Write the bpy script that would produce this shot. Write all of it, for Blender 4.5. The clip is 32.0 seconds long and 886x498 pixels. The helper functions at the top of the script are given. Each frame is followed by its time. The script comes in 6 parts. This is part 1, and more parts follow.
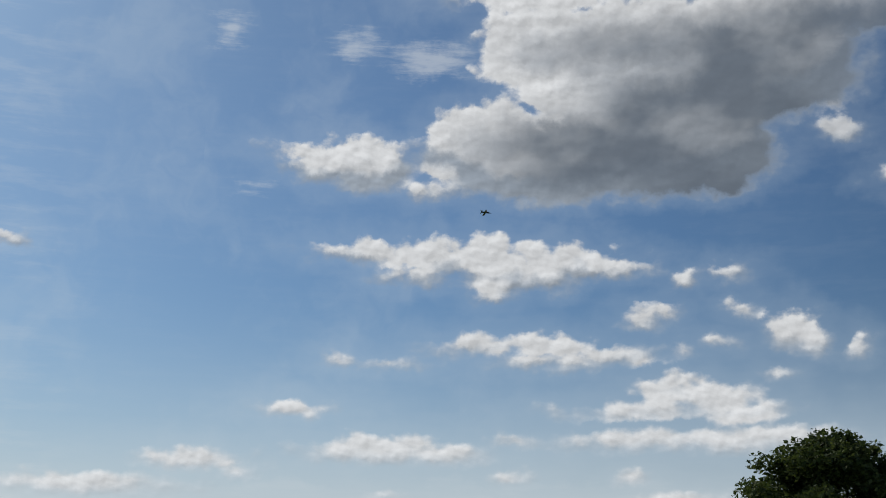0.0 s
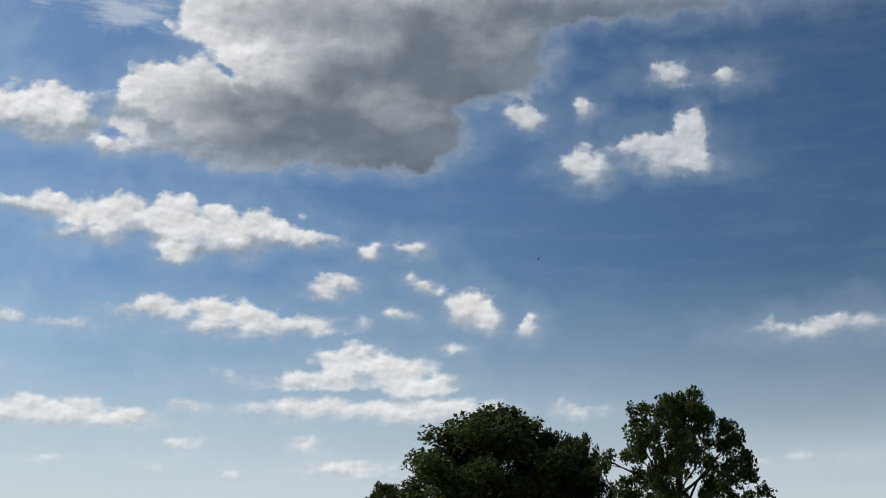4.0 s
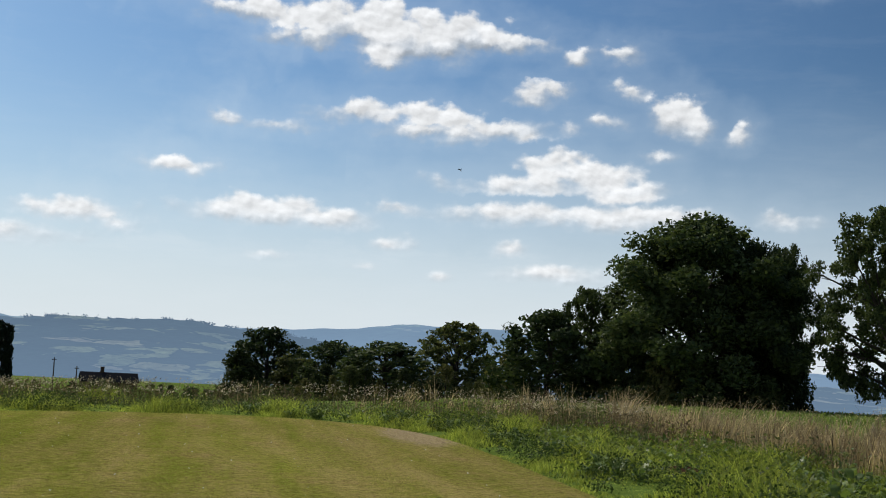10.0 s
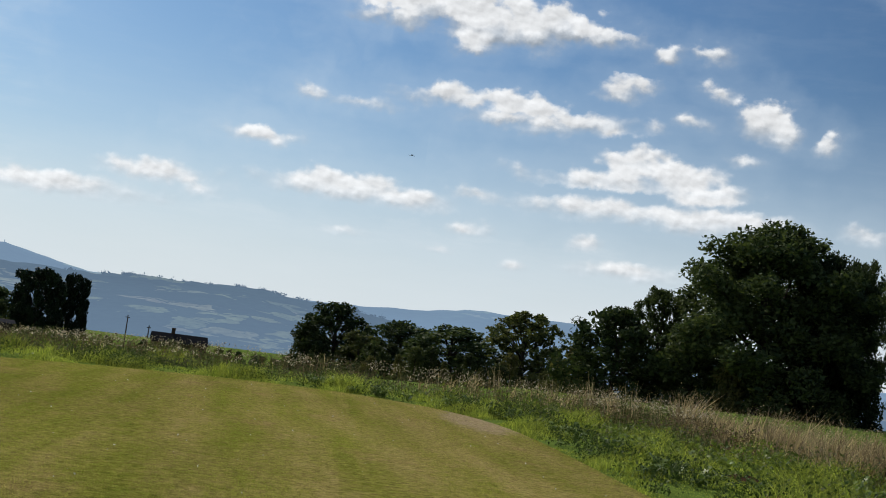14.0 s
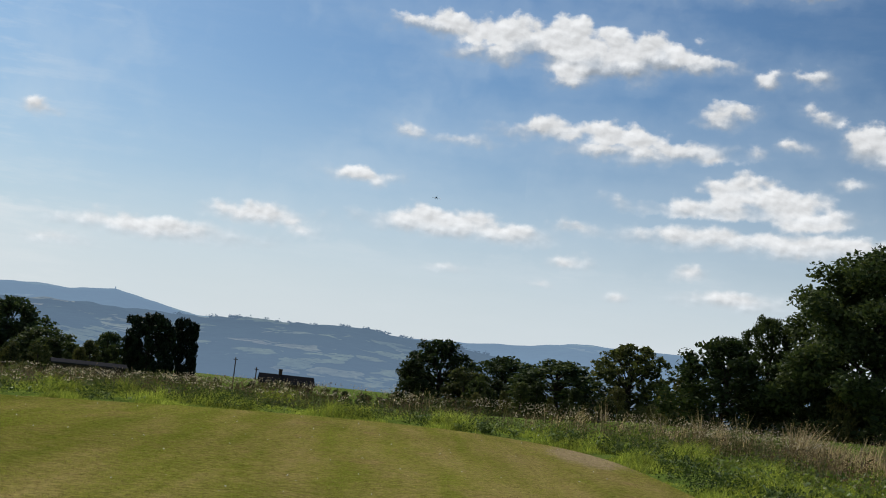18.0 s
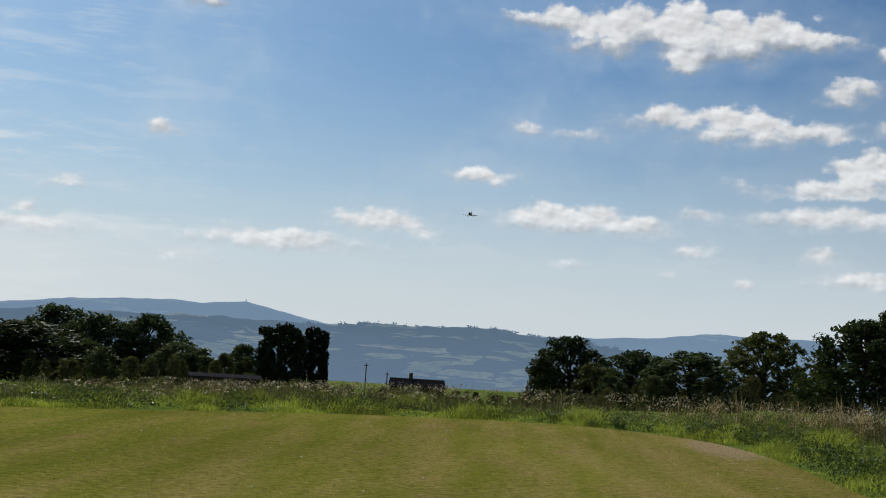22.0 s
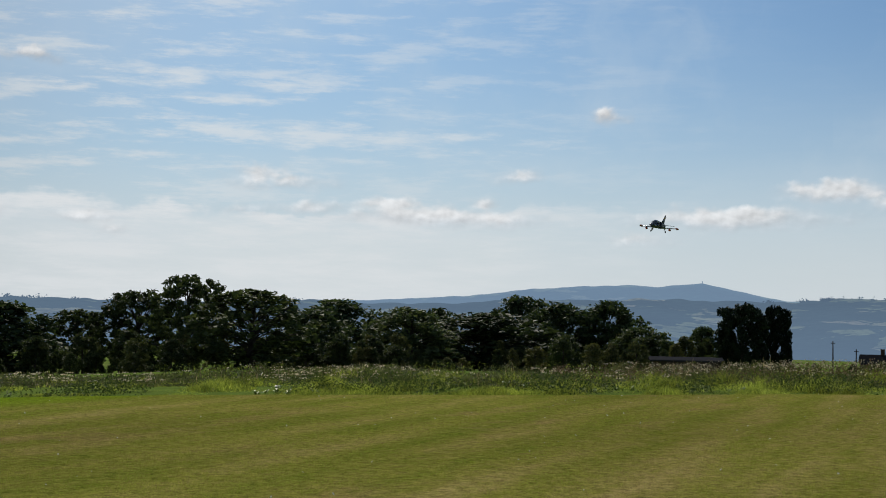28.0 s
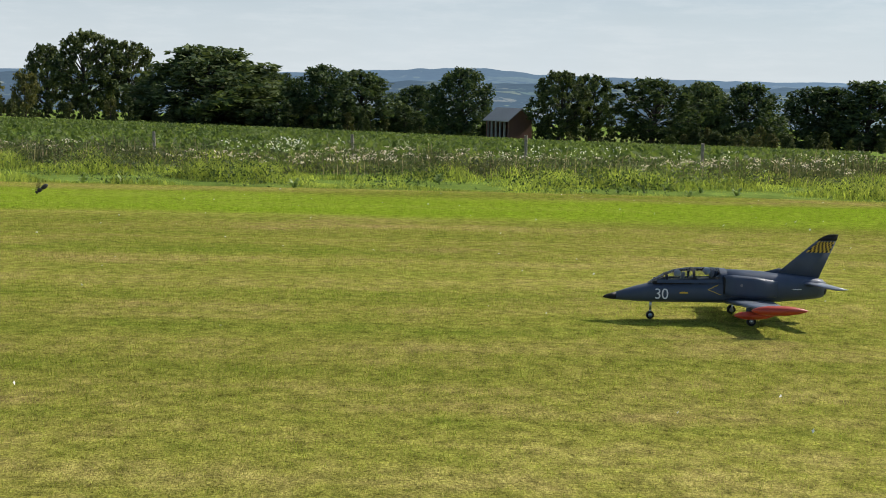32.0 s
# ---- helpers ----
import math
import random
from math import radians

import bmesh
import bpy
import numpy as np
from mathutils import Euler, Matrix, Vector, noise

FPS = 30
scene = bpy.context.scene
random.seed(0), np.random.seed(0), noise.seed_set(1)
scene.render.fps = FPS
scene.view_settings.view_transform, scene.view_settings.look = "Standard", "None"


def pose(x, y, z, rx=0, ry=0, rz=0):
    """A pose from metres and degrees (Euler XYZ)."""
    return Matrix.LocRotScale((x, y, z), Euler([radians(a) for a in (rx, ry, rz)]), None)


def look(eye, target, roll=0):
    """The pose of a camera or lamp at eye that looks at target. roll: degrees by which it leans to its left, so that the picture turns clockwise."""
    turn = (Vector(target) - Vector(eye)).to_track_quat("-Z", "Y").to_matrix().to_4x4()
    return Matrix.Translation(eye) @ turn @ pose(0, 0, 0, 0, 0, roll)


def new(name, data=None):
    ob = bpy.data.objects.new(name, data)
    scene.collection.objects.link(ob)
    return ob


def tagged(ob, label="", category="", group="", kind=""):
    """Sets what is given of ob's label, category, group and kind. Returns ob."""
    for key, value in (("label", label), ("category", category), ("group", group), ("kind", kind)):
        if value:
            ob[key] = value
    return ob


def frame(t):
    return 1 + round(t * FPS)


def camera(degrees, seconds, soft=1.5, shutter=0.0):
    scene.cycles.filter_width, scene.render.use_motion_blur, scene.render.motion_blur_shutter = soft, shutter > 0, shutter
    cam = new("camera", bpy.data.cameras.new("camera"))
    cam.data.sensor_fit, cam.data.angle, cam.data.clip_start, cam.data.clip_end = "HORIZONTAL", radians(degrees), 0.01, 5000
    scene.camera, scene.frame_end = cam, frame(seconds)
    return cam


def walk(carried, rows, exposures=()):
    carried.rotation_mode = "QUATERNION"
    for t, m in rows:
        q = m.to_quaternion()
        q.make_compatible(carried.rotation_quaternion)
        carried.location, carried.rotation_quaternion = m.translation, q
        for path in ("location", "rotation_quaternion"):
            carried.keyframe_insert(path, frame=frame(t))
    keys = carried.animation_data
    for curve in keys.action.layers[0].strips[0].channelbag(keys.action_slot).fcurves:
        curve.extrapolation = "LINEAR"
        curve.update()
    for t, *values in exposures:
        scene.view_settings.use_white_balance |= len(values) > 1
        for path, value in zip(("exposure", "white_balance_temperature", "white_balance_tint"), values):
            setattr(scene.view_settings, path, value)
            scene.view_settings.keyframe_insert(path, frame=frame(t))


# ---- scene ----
from collections import defaultdict

# ------------------------------------------------------------------ camera
EYE = (0.0, 0.0, 1.6)
cam = camera(38.2, 32.0, soft=1.0)
PAN = [
    (0, -3.20, 15.29, 0.44),
    (0.5, -6.06, 14.03, -0.29),
    (1, -9.10, 13.37, -1.43),
    (1.5, -12.12, 13.30, -2.54),
    (2, -14.81, 13.55, -2.90),
    (2.5, -16.92, 14.03, -2.38),
    (4.5, -17.12, 13.49, 1.20),
    (5, -16.42, 12.25, 1.54),
    (5.5, -16.08, 11.07, 1.87),
    (6, -15.76, 10.03, 2.13),
    (6.5, -15.31, 9.11, 2.38),
    (7, -14.64, 8.19, 2.49),
    (7.5, -13.80, 7.39, 2.52),
    (8, -12.86, 6.76, 2.39),
    (8.5, -11.89, 6.27, 2.31),
    (9, -10.96, 5.89, 2.33),
    (9.5, -9.88, 5.53, 2.47),
    (10, -8.57, 5.05, 2.90),
    (10.5, -7.12, 4.40, 3.63),
    (11, -5.86, 3.66, 4.65),
    (11.5, -5.22, 3.17, 5.75),
    (12, -5.23, 3.09, 6.77),
    (12.5, -5.61, 3.39, 7.42),
    (13, -5.89, 3.77, 7.71),
    (13.5, -5.77, 4.00, 7.66),
    (14, -5.30, 4.13, 7.54),
    (14.5, -4.56, 4.21, 7.40),
    (16.5, -2.12, 4.82, 7.04),
    (17, -1.58, 5.07, 6.83),
    (17.5, -1.04, 5.21, 6.50),
    (18, -0.58, 5.18, 6.24),
    (18.5, -0.24, 5.02, 6.05),
    (19, -0.00, 4.80, 5.94),
    (19.5, 0.29, 4.62, 5.79),
    (20, 0.79, 4.54, 5.61),
    (20.5, 1.58, 4.58, 5.42),
    (21, 2.60, 4.69, 5.09),
    (21.5, 3.72, 4.78, 4.44),
    (22, 4.92, 4.69, 3.60),
    (22.5, 6.13, 4.27, 2.75),
    (23, 7.22, 3.47, 2.28),
    (23.5, 8.28, 2.43, 2.19),
    (24, 9.37, 1.44, 2.50),
    (24.5, 10.82, 0.86, 2.82),
    (25, 12.71, 0.88, 2.91),
    (25.5, 15.02, 1.44, 2.76),
    (26, 17.47, 2.37, 2.27),
    (26.5, 19.83, 3.36, 1.57),
    (28.5, 26.13, 2.52, 1.64),
    (29, 26.92, 1.13, 2.61),
    (29.5, 28.80, -0.20, 3.61),
    (30, 33.13, -1.38, 4.21),
    (30.5, 41.03, -2.67, 4.08),
    (31, 53.38, -4.23, 3.66),
    (31.3, 63.17, -5.25, 3.07),
    (31.6, 74.65, -6.15, 2.32),
    (31.8, 83.30, -6.69, 1.89),
    (32, 92.32, -7.11, 1.20)]


def held(yaw, pitch, roll):
    return pose(*EYE, 90 + pitch, 0, yaw) @ pose(0, 0, 0, 0, 0, roll)


walk(cam, [(t, held(yaw, pitch, roll)) for t, yaw, pitch, roll in PAN],
     exposures=[(0, -0.34), (2, -0.22), (4.5, -0.15), (9, 0.05), (19, -0.1), (26, -0.22), (28.5, -0.2), (30, 0.0), (31, 0.24), (31.5, 0.54), (32, 0.90)])

# ------------------------------------------------------------------ world and sun
SUN_YAW, SUN_UP = 33.0, 38.0
SKY = 0.060
VEIL, VEIL_LIT = (0.635, 0.738, 0.82, 1), (0.80, 0.84, 0.865, 1)
CLOUD_LIT, CLOUD_BASE, CLOUD_DARK = (0.86, 0.875, 0.89, 1), (0.38, 0.44, 0.515, 1), (0.15, 0.182, 0.225, 1)


def nodes_of(owner):
    owner.use_nodes = True
    tree = owner.node_tree
    tree.nodes.clear()
    return tree


class Net:
    """Short hand for building node trees."""

    def __init__(self, tree):
        self.tree = tree

    def add(self, kind, **props):
        n = self.tree.nodes.new(kind)
        for k, v in props.items():
            setattr(n, k, v)
        return n

    def put(self, socket, value):
        if isinstance(value, bpy.types.NodeSocket):
            self.tree.links.new(value, socket)
        elif value is not None:
            socket.default_value = value

    def math(self, op, a, b=None, c=None, clamp=False):
        n = self.add("ShaderNodeMath", operation=op, use_clamp=clamp)
        for s, v in zip(n.inputs, (a, b, c)):
            self.put(s, v)
        return n.outputs[0]

    def vec(self, op, a, b=None, scale=None):
        n = self.add("ShaderNodeVectorMath", operation=op)
        self.put(n.inputs[0], a)
        self.put(n.inputs[1], b)
        if scale is not None:
            self.put(n.inputs["Scale"], scale)
        return n.outputs["Value"] if op == "LENGTH" else n.outputs[0]

    def noise(self, vector, scale, detail=4.0, rough=0.55, colour=False):
        n = self.add("ShaderNodeTexNoise")
        self.put(n.inputs["Vector"], vector)
        n.inputs["Scale"].default_value = scale
        n.inputs["Detail"].default_value = detail
        n.inputs["Roughness"].default_value = rough
        return n.outputs["Color" if colour else "Fac"]

    def range(self, value, a, b, c=0.0, d=1.0, smooth=False):
        n = self.add("ShaderNodeMapRange", interpolation_type="SMOOTHSTEP" if smooth else "LINEAR", clamp=True)
        for s, v in zip(n.inputs, (value, a, b, c, d)):
            self.put(s, v)
        return n.outputs[0]

    def mix(self, fac, a, b, mode="MIX"):
        n = self.add("ShaderNodeMix", data_type="RGBA", blend_type=mode)
        self.put(n.inputs[0], fac)
        self.put(n.inputs[6], a)
        self.put(n.inputs[7], b)
        return n.outputs[2]

    def ramp(self, fac, *stops):
        n = self.add("ShaderNodeValToRGB")
        e = n.color_ramp.elements
        while len(e) < len(stops):
            e.new(0.5)
        for i, (p, c) in enumerate(stops):
            e[i].position, e[i].color = p, (*c, 1)
        self.put(n.inputs[0], fac)
        return n.outputs[0]


world = bpy.data.worlds.new("sky")
scene.world = world
W = Net(nodes_of(world))
sky = W.add("ShaderNodeTexSky", sky_type="NISHITA", sun_disc=False, sun_elevation=radians(SUN_UP),
            sun_rotation=radians(-SUN_YAW), altitude=150.0, air_density=1.0, dust_density=1.2, ozone_density=1.5)
way = W.add("ShaderNodeTexCoord").outputs["Generated"]
xyz = W.add("ShaderNodeSeparateXYZ")
W.put(xyz.inputs[0], way)
deg = 180 / math.pi
yaw_s = W.math("MULTIPLY", W.math("ARCTAN2", W.math("MULTIPLY", xyz.outputs[0], -1.0), xyz.outputs[1]), deg)
el_s = W.math("MULTIPLY", W.math("ARCSINE", xyz.outputs[2]), deg)
comb = W.add("ShaderNodeCombineXYZ")
W.put(comb.inputs[0], yaw_s)
W.put(comb.inputs[1], el_s)
flat = comb.outputs[0]
# the edges of the clouds curl at two sizes
calm = W.range(el_s, 2.0, 15.0, 0.34, 1.0)
curl = W.vec("SCALE", W.vec("SUBTRACT", W.noise(flat, 0.5, 2.0, 0.5, True), (0.5, 0.5, 0.5)), scale=W.math("MULTIPLY", calm, 1.1))
curl2 = W.vec("SCALE", W.vec("SUBTRACT", W.noise(flat, 2.3, 4.0, 0.6, True), (0.5, 0.5, 0.5)), scale=W.math("MULTIPLY", calm, 0.55))
bent = W.vec("ADD", W.vec("ADD", flat, curl), curl2)
CLOUDS = []


def puff(yaw, up, rx, ry):
    CLOUDS.append(("puff", yaw, up, rx, ry))


def wisp(yaw, up, rx, ry):
    CLOUDS.append(("wisp", yaw, up, rx, ry))


def core(yaw, up, rx, ry):
    CLOUDS.append(("core", yaw, up, rx, ry))


puff(-5.2, 19.4, 3.01, 2.22)
puff(-8.3, 18.7, 3.69, 2.00)
puff(-12.2, 19.2, 5.59, 2.39)
puff(-8.0, 23.7, 2.96, 2.10)
puff(-13.4, 22.5, 6.22, 3.25)
puff(-18.8, 22.3, 3.65, 2.50)
puff(-23.3, 24.5, 8.97, 0.89)
puff(-21.6, 19.8, 0.91, 0.50)
puff(-15.2, 19.2, 3.4, 2.5)
puff(0.6, 18.7, 2.41, 1.32)
puff(-2.8, 17.7, 1.08, 0.54)
puff(2.5, 18.8, 1.51, 0.83)
puff(0.2, 15.0, 2.13, 0.60)
puff(-2.5, 14.9, 1.14, 0.78)
puff(-2.0, 14.0, 1.39, 0.61)
puff(-5.2, 15.2, 1.03, 0.79)
puff(-3.5, 14.6, 1.32, 0.84)
puff(-1.5, 14.8, 1.51, 0.68)
puff(-7.8, 14.0, 1.55, 0.75)
puff(-5.7, 14.0, 1.54, 1.24)
puff(-7.4, 15.3, 0.72, 0.55)
puff(-8.8, 14.4, 2.33, 0.88)
puff(-11.1, 14.2, 1.04, 0.63)
puff(-12.3, 14.3, 0.78, 0.35)
puff(-5.5, 13.0, 0.76, 0.45)
puff(-14.3, 13.6, 0.47, 0.46)
puff(-16.0, 13.9, 0.70, 0.35)
puff(-12.3, 11.9, 0.93, 0.55)
puff(-13.5, 12.3, 0.52, 0.40)
puff(-16.6, 12.3, 0.57, 0.35)
puff(-18.9, 11.2, 1.08, 0.96)
puff(-19.8, 10.8, 0.64, 0.56)
puff(-21.5, 10.5, 0.44, 0.40)
puff(-14.1, 10.6, 0.44, 0.23)
puff(-15.5, 10.9, 0.62, 0.20)
puff(-18.0, 9.5, 0.43, 0.23)
puff(-14.8, 9.3, 0.33, 0.23)
puff(-4.5, 10.8, 1.63, 0.49)
puff(-6.4, 11.0, 1.52, 0.40)
puff(-8.0, 10.8, 1.78, 0.55)
puff(-7.7, 10.1, 1.65, 0.45)
puff(-11.0, 10.3, 1.79, 0.55)
puff(-9.3, 10.2, 1.27, 0.45)
puff(-0.8, 10.1, 0.98, 0.29)
puff(1.5, 10.2, 0.39, 0.19)
puff(2.3, 8.1, 0.48, 0.19)
puff(-13.3, 8.8, 1.27, 0.63)
puff(-12.5, 8.0, 3.29, 0.40)
puff(-15.6, 8.4, 1.53, 0.70)
puff(-16.8, 7.8, 1.52, 0.50)
puff(-13.2, 6.7, 4.16, 0.50)
puff(-17.0, 6.6, 3.03, 0.55)
puff(-19.0, 6.9, 1.14, 0.30)
puff(-23.8, 6.7, 1.00, 0.30)
puff(-6.5, 6.6, 1.12, 0.22)
puff(-0.3, 6.2, 3.13, 0.53)
puff(-3.4, 6.1, 1.84, 0.44)
puff(-1.2, 6.6, 1.70, 0.34)
puff(-6.2, 5.1, 0.69, 0.22)
puff(-11.7, 5.1, 0.62, 0.30)
puff(-13.7, 4.0, 1.99, 0.40)
puff(-0.8, 4.3, 0.72, 0.19)
puff(-5.1, 4.1, 0.37, 0.12)
puff(-8.5, 3.7, 0.35, 0.15)
puff(-33.8, 4.7, 1.19, 0.19)
puff(-31.3, 4.6, 0.85, 0.14)
puff(-24.2, 17.4, 1.00, 0.80)
puff(-23.9, 17.8, 0.92, 0.45)
puff(-26.8, 18.2, 1.05, 0.70)
puff(-28.3, 17.9, 1.56, 0.79)
puff(-29.1, 18.8, 0.65, 1.11)
puff(-29.3, 17.5, 0.91, 0.49)
puff(-28.1, 21.5, 0.93, 0.34)
puff(-24.3, 20.0, 0.48, 0.55)
puff(-30.9, 21.2, 0.58, 0.34)
puff(-34.1, 10.1, 1.84, 0.43)
puff(-35.7, 10.3, 0.97, 0.48)
core(-11.2, 19.6, 4.52, 1.38)
core(-15.1, 18.5, 3.19, 1.51)
core(-17.3, 19.7, 1.87, 1.51)
core(-18.5, 22.3, 3.52, 1.88)
core(-14.7, 20.7, 4.03, 1.76)
core(-20.5, 23.4, 5.16, 1.74)
core(-26.8, 24.4, 6.20, 0.83)
core(-16.7, 24.1, 5.18, 0.80)
wisp(1.0, 24.3, 0.78, 0.47)
wisp(-2.5, 23.7, 1.58, 0.53)
puff(-20.7, 25.0, 6.71, 1.52)
puff(-7.7, 26.2, 3.67, 0.81)
puff(3.2, 19.4, 1.48, 0.41)
puff(3.2, 8.1, 1.15, 0.28)
puff(7.7, 5.7, 2.29, 0.43)
puff(12.6, 4.5, 3.81, 0.41)
puff(-6.2, 5.1, 0.66, 0.18)
wisp(7.1, 24.7, 0.78, 0.56)
wisp(1.2, 24.3, 0.67, 0.51)
wisp(6.1, 17.5, 0.48, 0.18)
puff(16.2, 14.8, 0.55, 0.40)
puff(-35.7, 10.3, 1.54, 0.35)
puff(17.4, 9.0, 0.56, 0.25)
puff(3.3, 8.0, 1.15, 0.23)
puff(12.4, 4.6, 3.56, 0.41)
puff(16.6, 3.7, 0.86, 0.18)
puff(7.6, 5.6, 1.83, 0.41)
puff(5.8, 5.2, 0.71, 0.3)
puff(21.5, 6.4, 0.87, 0.23)
puff(33.2, 6.2, 0.82, 0.3)
puff(32.1, 5.8, 1.53, 0.23)
puff(27.2, 5.0, 1.53, 0.25)
puff(25.2, 4.5, 3.56, 0.41)
puff(22.2, 4.4, 1.27, 0.3)
puff(23.1, 5.2, 0.61, 0.23)
puff(31.1, 4.8, 1.22, 0.23)
puff(34.4, 4.7, 0.86, 0.15)
puff(16.5, 3.6, 0.86, 0.18)
puff(43.4, 10.9, 1.03, 0.28)
puff(44.9, 4.2, 0.86, 0.35)
puff(40.6, 4.2, 0.86, 0.23)
puff(33.2, 6.3, 0.97, 0.3)
puff(31.9, 6.0, 1.22, 0.2)
puff(45.0, 4.3, 0.66, 0.23)
puff(40.7, 4.2, 0.76, 0.13)
puff(39.5, 3.6, 0.46, 0.15)
puff(66.0, 5.4, 1.53, 0.46)
puff(63.0, 5.4, 1.78, 0.51)
puff(60.6, 5.2, 1.27, 0.38)
puff(54.8, 4.4, 2.79, 0.3)
wisp(32.5, 8.5, 2.69, 0.23)
wisp(34.8, 9.8, 2.83, 0.28)
wisp(28.6, 7.9, 3.58, 0.28)
wisp(37.5, 10.0, 2.19, 0.23)
wisp(28.4, 7.9, 3.83, 0.23)

bend = W.add("ShaderNodeSeparateXYZ")
W.put(bend.inputs[0], bent)
grain = W.vec("ADD", W.vec("MULTIPLY", flat, (0.85, 1.25, 1.0)), W.vec("SCALE", curl2, scale=0.5))


def heads_at(place, detail):
    """Rounded heads of cumulus at two sizes over a coarse swell, from about -1 to 1."""
    total = W.math("MULTIPLY", W.math("SUBTRACT", W.noise(place, 0.9, detail, 0.48), 0.5), 2.3)
    for size, weight in ((1.2, 0.80), (3.1, 0.22)):
        v = W.add("ShaderNodeTexVoronoi", feature="SMOOTH_F1")
        W.put(v.inputs["Vector"], place)
        v.inputs["Scale"].default_value, v.inputs["Smoothness"].default_value = size, 0.7
        total = W.math("ADD", total, W.math("MULTIPLY", W.math("SUBTRACT", 0.52, v.outputs["Distance"]), weight))
    return total


lumps = heads_at(grain, 7.0)
relief = W.math("SUBTRACT", lumps, heads_at(W.vec("ADD", grain, (0.11, 0.20, 0.0)), 4.0))
swell = W.math("MULTIPLY", lumps, W.range(el_s, 3.0, 14.0, 0.26, 0.62))
lit = W.math("MULTIPLY", W.range(relief, -0.4, 0.4, 0.76, 1.10), W.range(el_s, 4.0, 11.0, 1.06, 1.0))
strands = W.noise(W.vec("MULTIPLY", flat, (0.30, 1.7, 1.0)), 0.7, 6.0, 0.65)
streaks = W.noise(W.vec("MULTIPLY", flat, (0.07, 0.40, 1.0)), 0.8, 5.0, 0.6)
# a milky veil low in the sky and round the sun's bearing
low = W.range(el_s, -2.0, 14.0, 0.95, 0.0, smooth=True)
side = W.range(yaw_s, 18.0, 60.0, 0.0, 0.60, smooth=True)
milk = W.math("MULTIPLY", W.math("MAXIMUM", low, side), W.range(streaks, 0.35, 0.65, 0.86, 1.0), clamp=True)
blue = W.vec("SCALE", W.vec("MULTIPLY", sky.outputs[0], (SKY * 0.655, SKY * 0.965, SKY * 1.26)), scale=W.range(yaw_s, -42.0, 2.0, 0.70, 0.97, smooth=True))
veiled = W.mix(milk, blue, VEIL)
veiled = W.mix(W.range(el_s, -1.0, 8.0, 0.75, 0.0, smooth=True), veiled, (0.715, 0.77, 0.80, 1))
patchy = W.math("MULTIPLY", W.range(strands, 0.46, 0.66, 0.0, 0.65, smooth=True), W.math("MULTIPLY", W.range(yaw_s, 12.0, 40.0, 0.03, 1.0), W.range(yaw_s, 42.0, 62.0, 1.0, 0.25)))
drift = W.noise(W.vec("ADD", flat, W.vec("SCALE", curl, scale=3.0)), 0.13, 5.0, 0.6)
veiled = W.mix(W.math("MULTIPLY", W.range(drift, 0.44, 0.70, 0.0, 0.20, smooth=True), W.range(yaw_s, -18.0, 4.0, 0.15, 1.0)), veiled, VEIL)
veiled = W.vec("SCALE", W.mix(patchy, veiled, VEIL_LIT), scale=W.range(yaw_s, 34.0, 74.0, 1.0, 0.51, smooth=True))
# a bank of cumulus heads low in the sky, white down to the hills
heads = W.noise(W.vec("MULTIPLY", flat, (0.34, 0.5, 1.0)), 1.0, 4.0, 0.55)
depth = W.math("SUBTRACT", W.math("ADD", 3.4, W.math("MULTIPLY", heads, 3.2)), el_s)
reach = W.math("MULTIPLY", W.range(yaw_s, 12.0, 30.0, 0.1, 1.0, smooth=True), W.range(yaw_s, 38.0, 60.0, 1.0, 0.05, smooth=True))
veiled = W.mix(W.math("MULTIPLY", W.range(depth, -0.1, 0.5, 0.0, 1.0, smooth=True), W.math("MULTIPLY", reach, W.range(strands, 0.34, 0.66, 0.45, 0.85))), veiled, VEIL_LIT)
crown = W.math("MULTIPLY", W.range(depth, -0.1, 0.2, smooth=True), W.range(depth, 0.3, 1.3, 1.0, 0.0, smooth=True))
veiled = W.mix(W.math("MULTIPLY", W.math("MULTIPLY", crown, reach), W.range(strands, 0.42, 0.62, 0.0, 0.65)), veiled, (0.90, 0.91, 0.92, 1))
faded = W.range(el_s, 1.5, 9.0, 0.88, 1.0)
# the bases of low, far clouds pale into the air before them
base = W.mix(W.range(el_s, 5.0, 14.0, smooth=True), (0.60, 0.665, 0.725, 1), CLOUD_BASE)


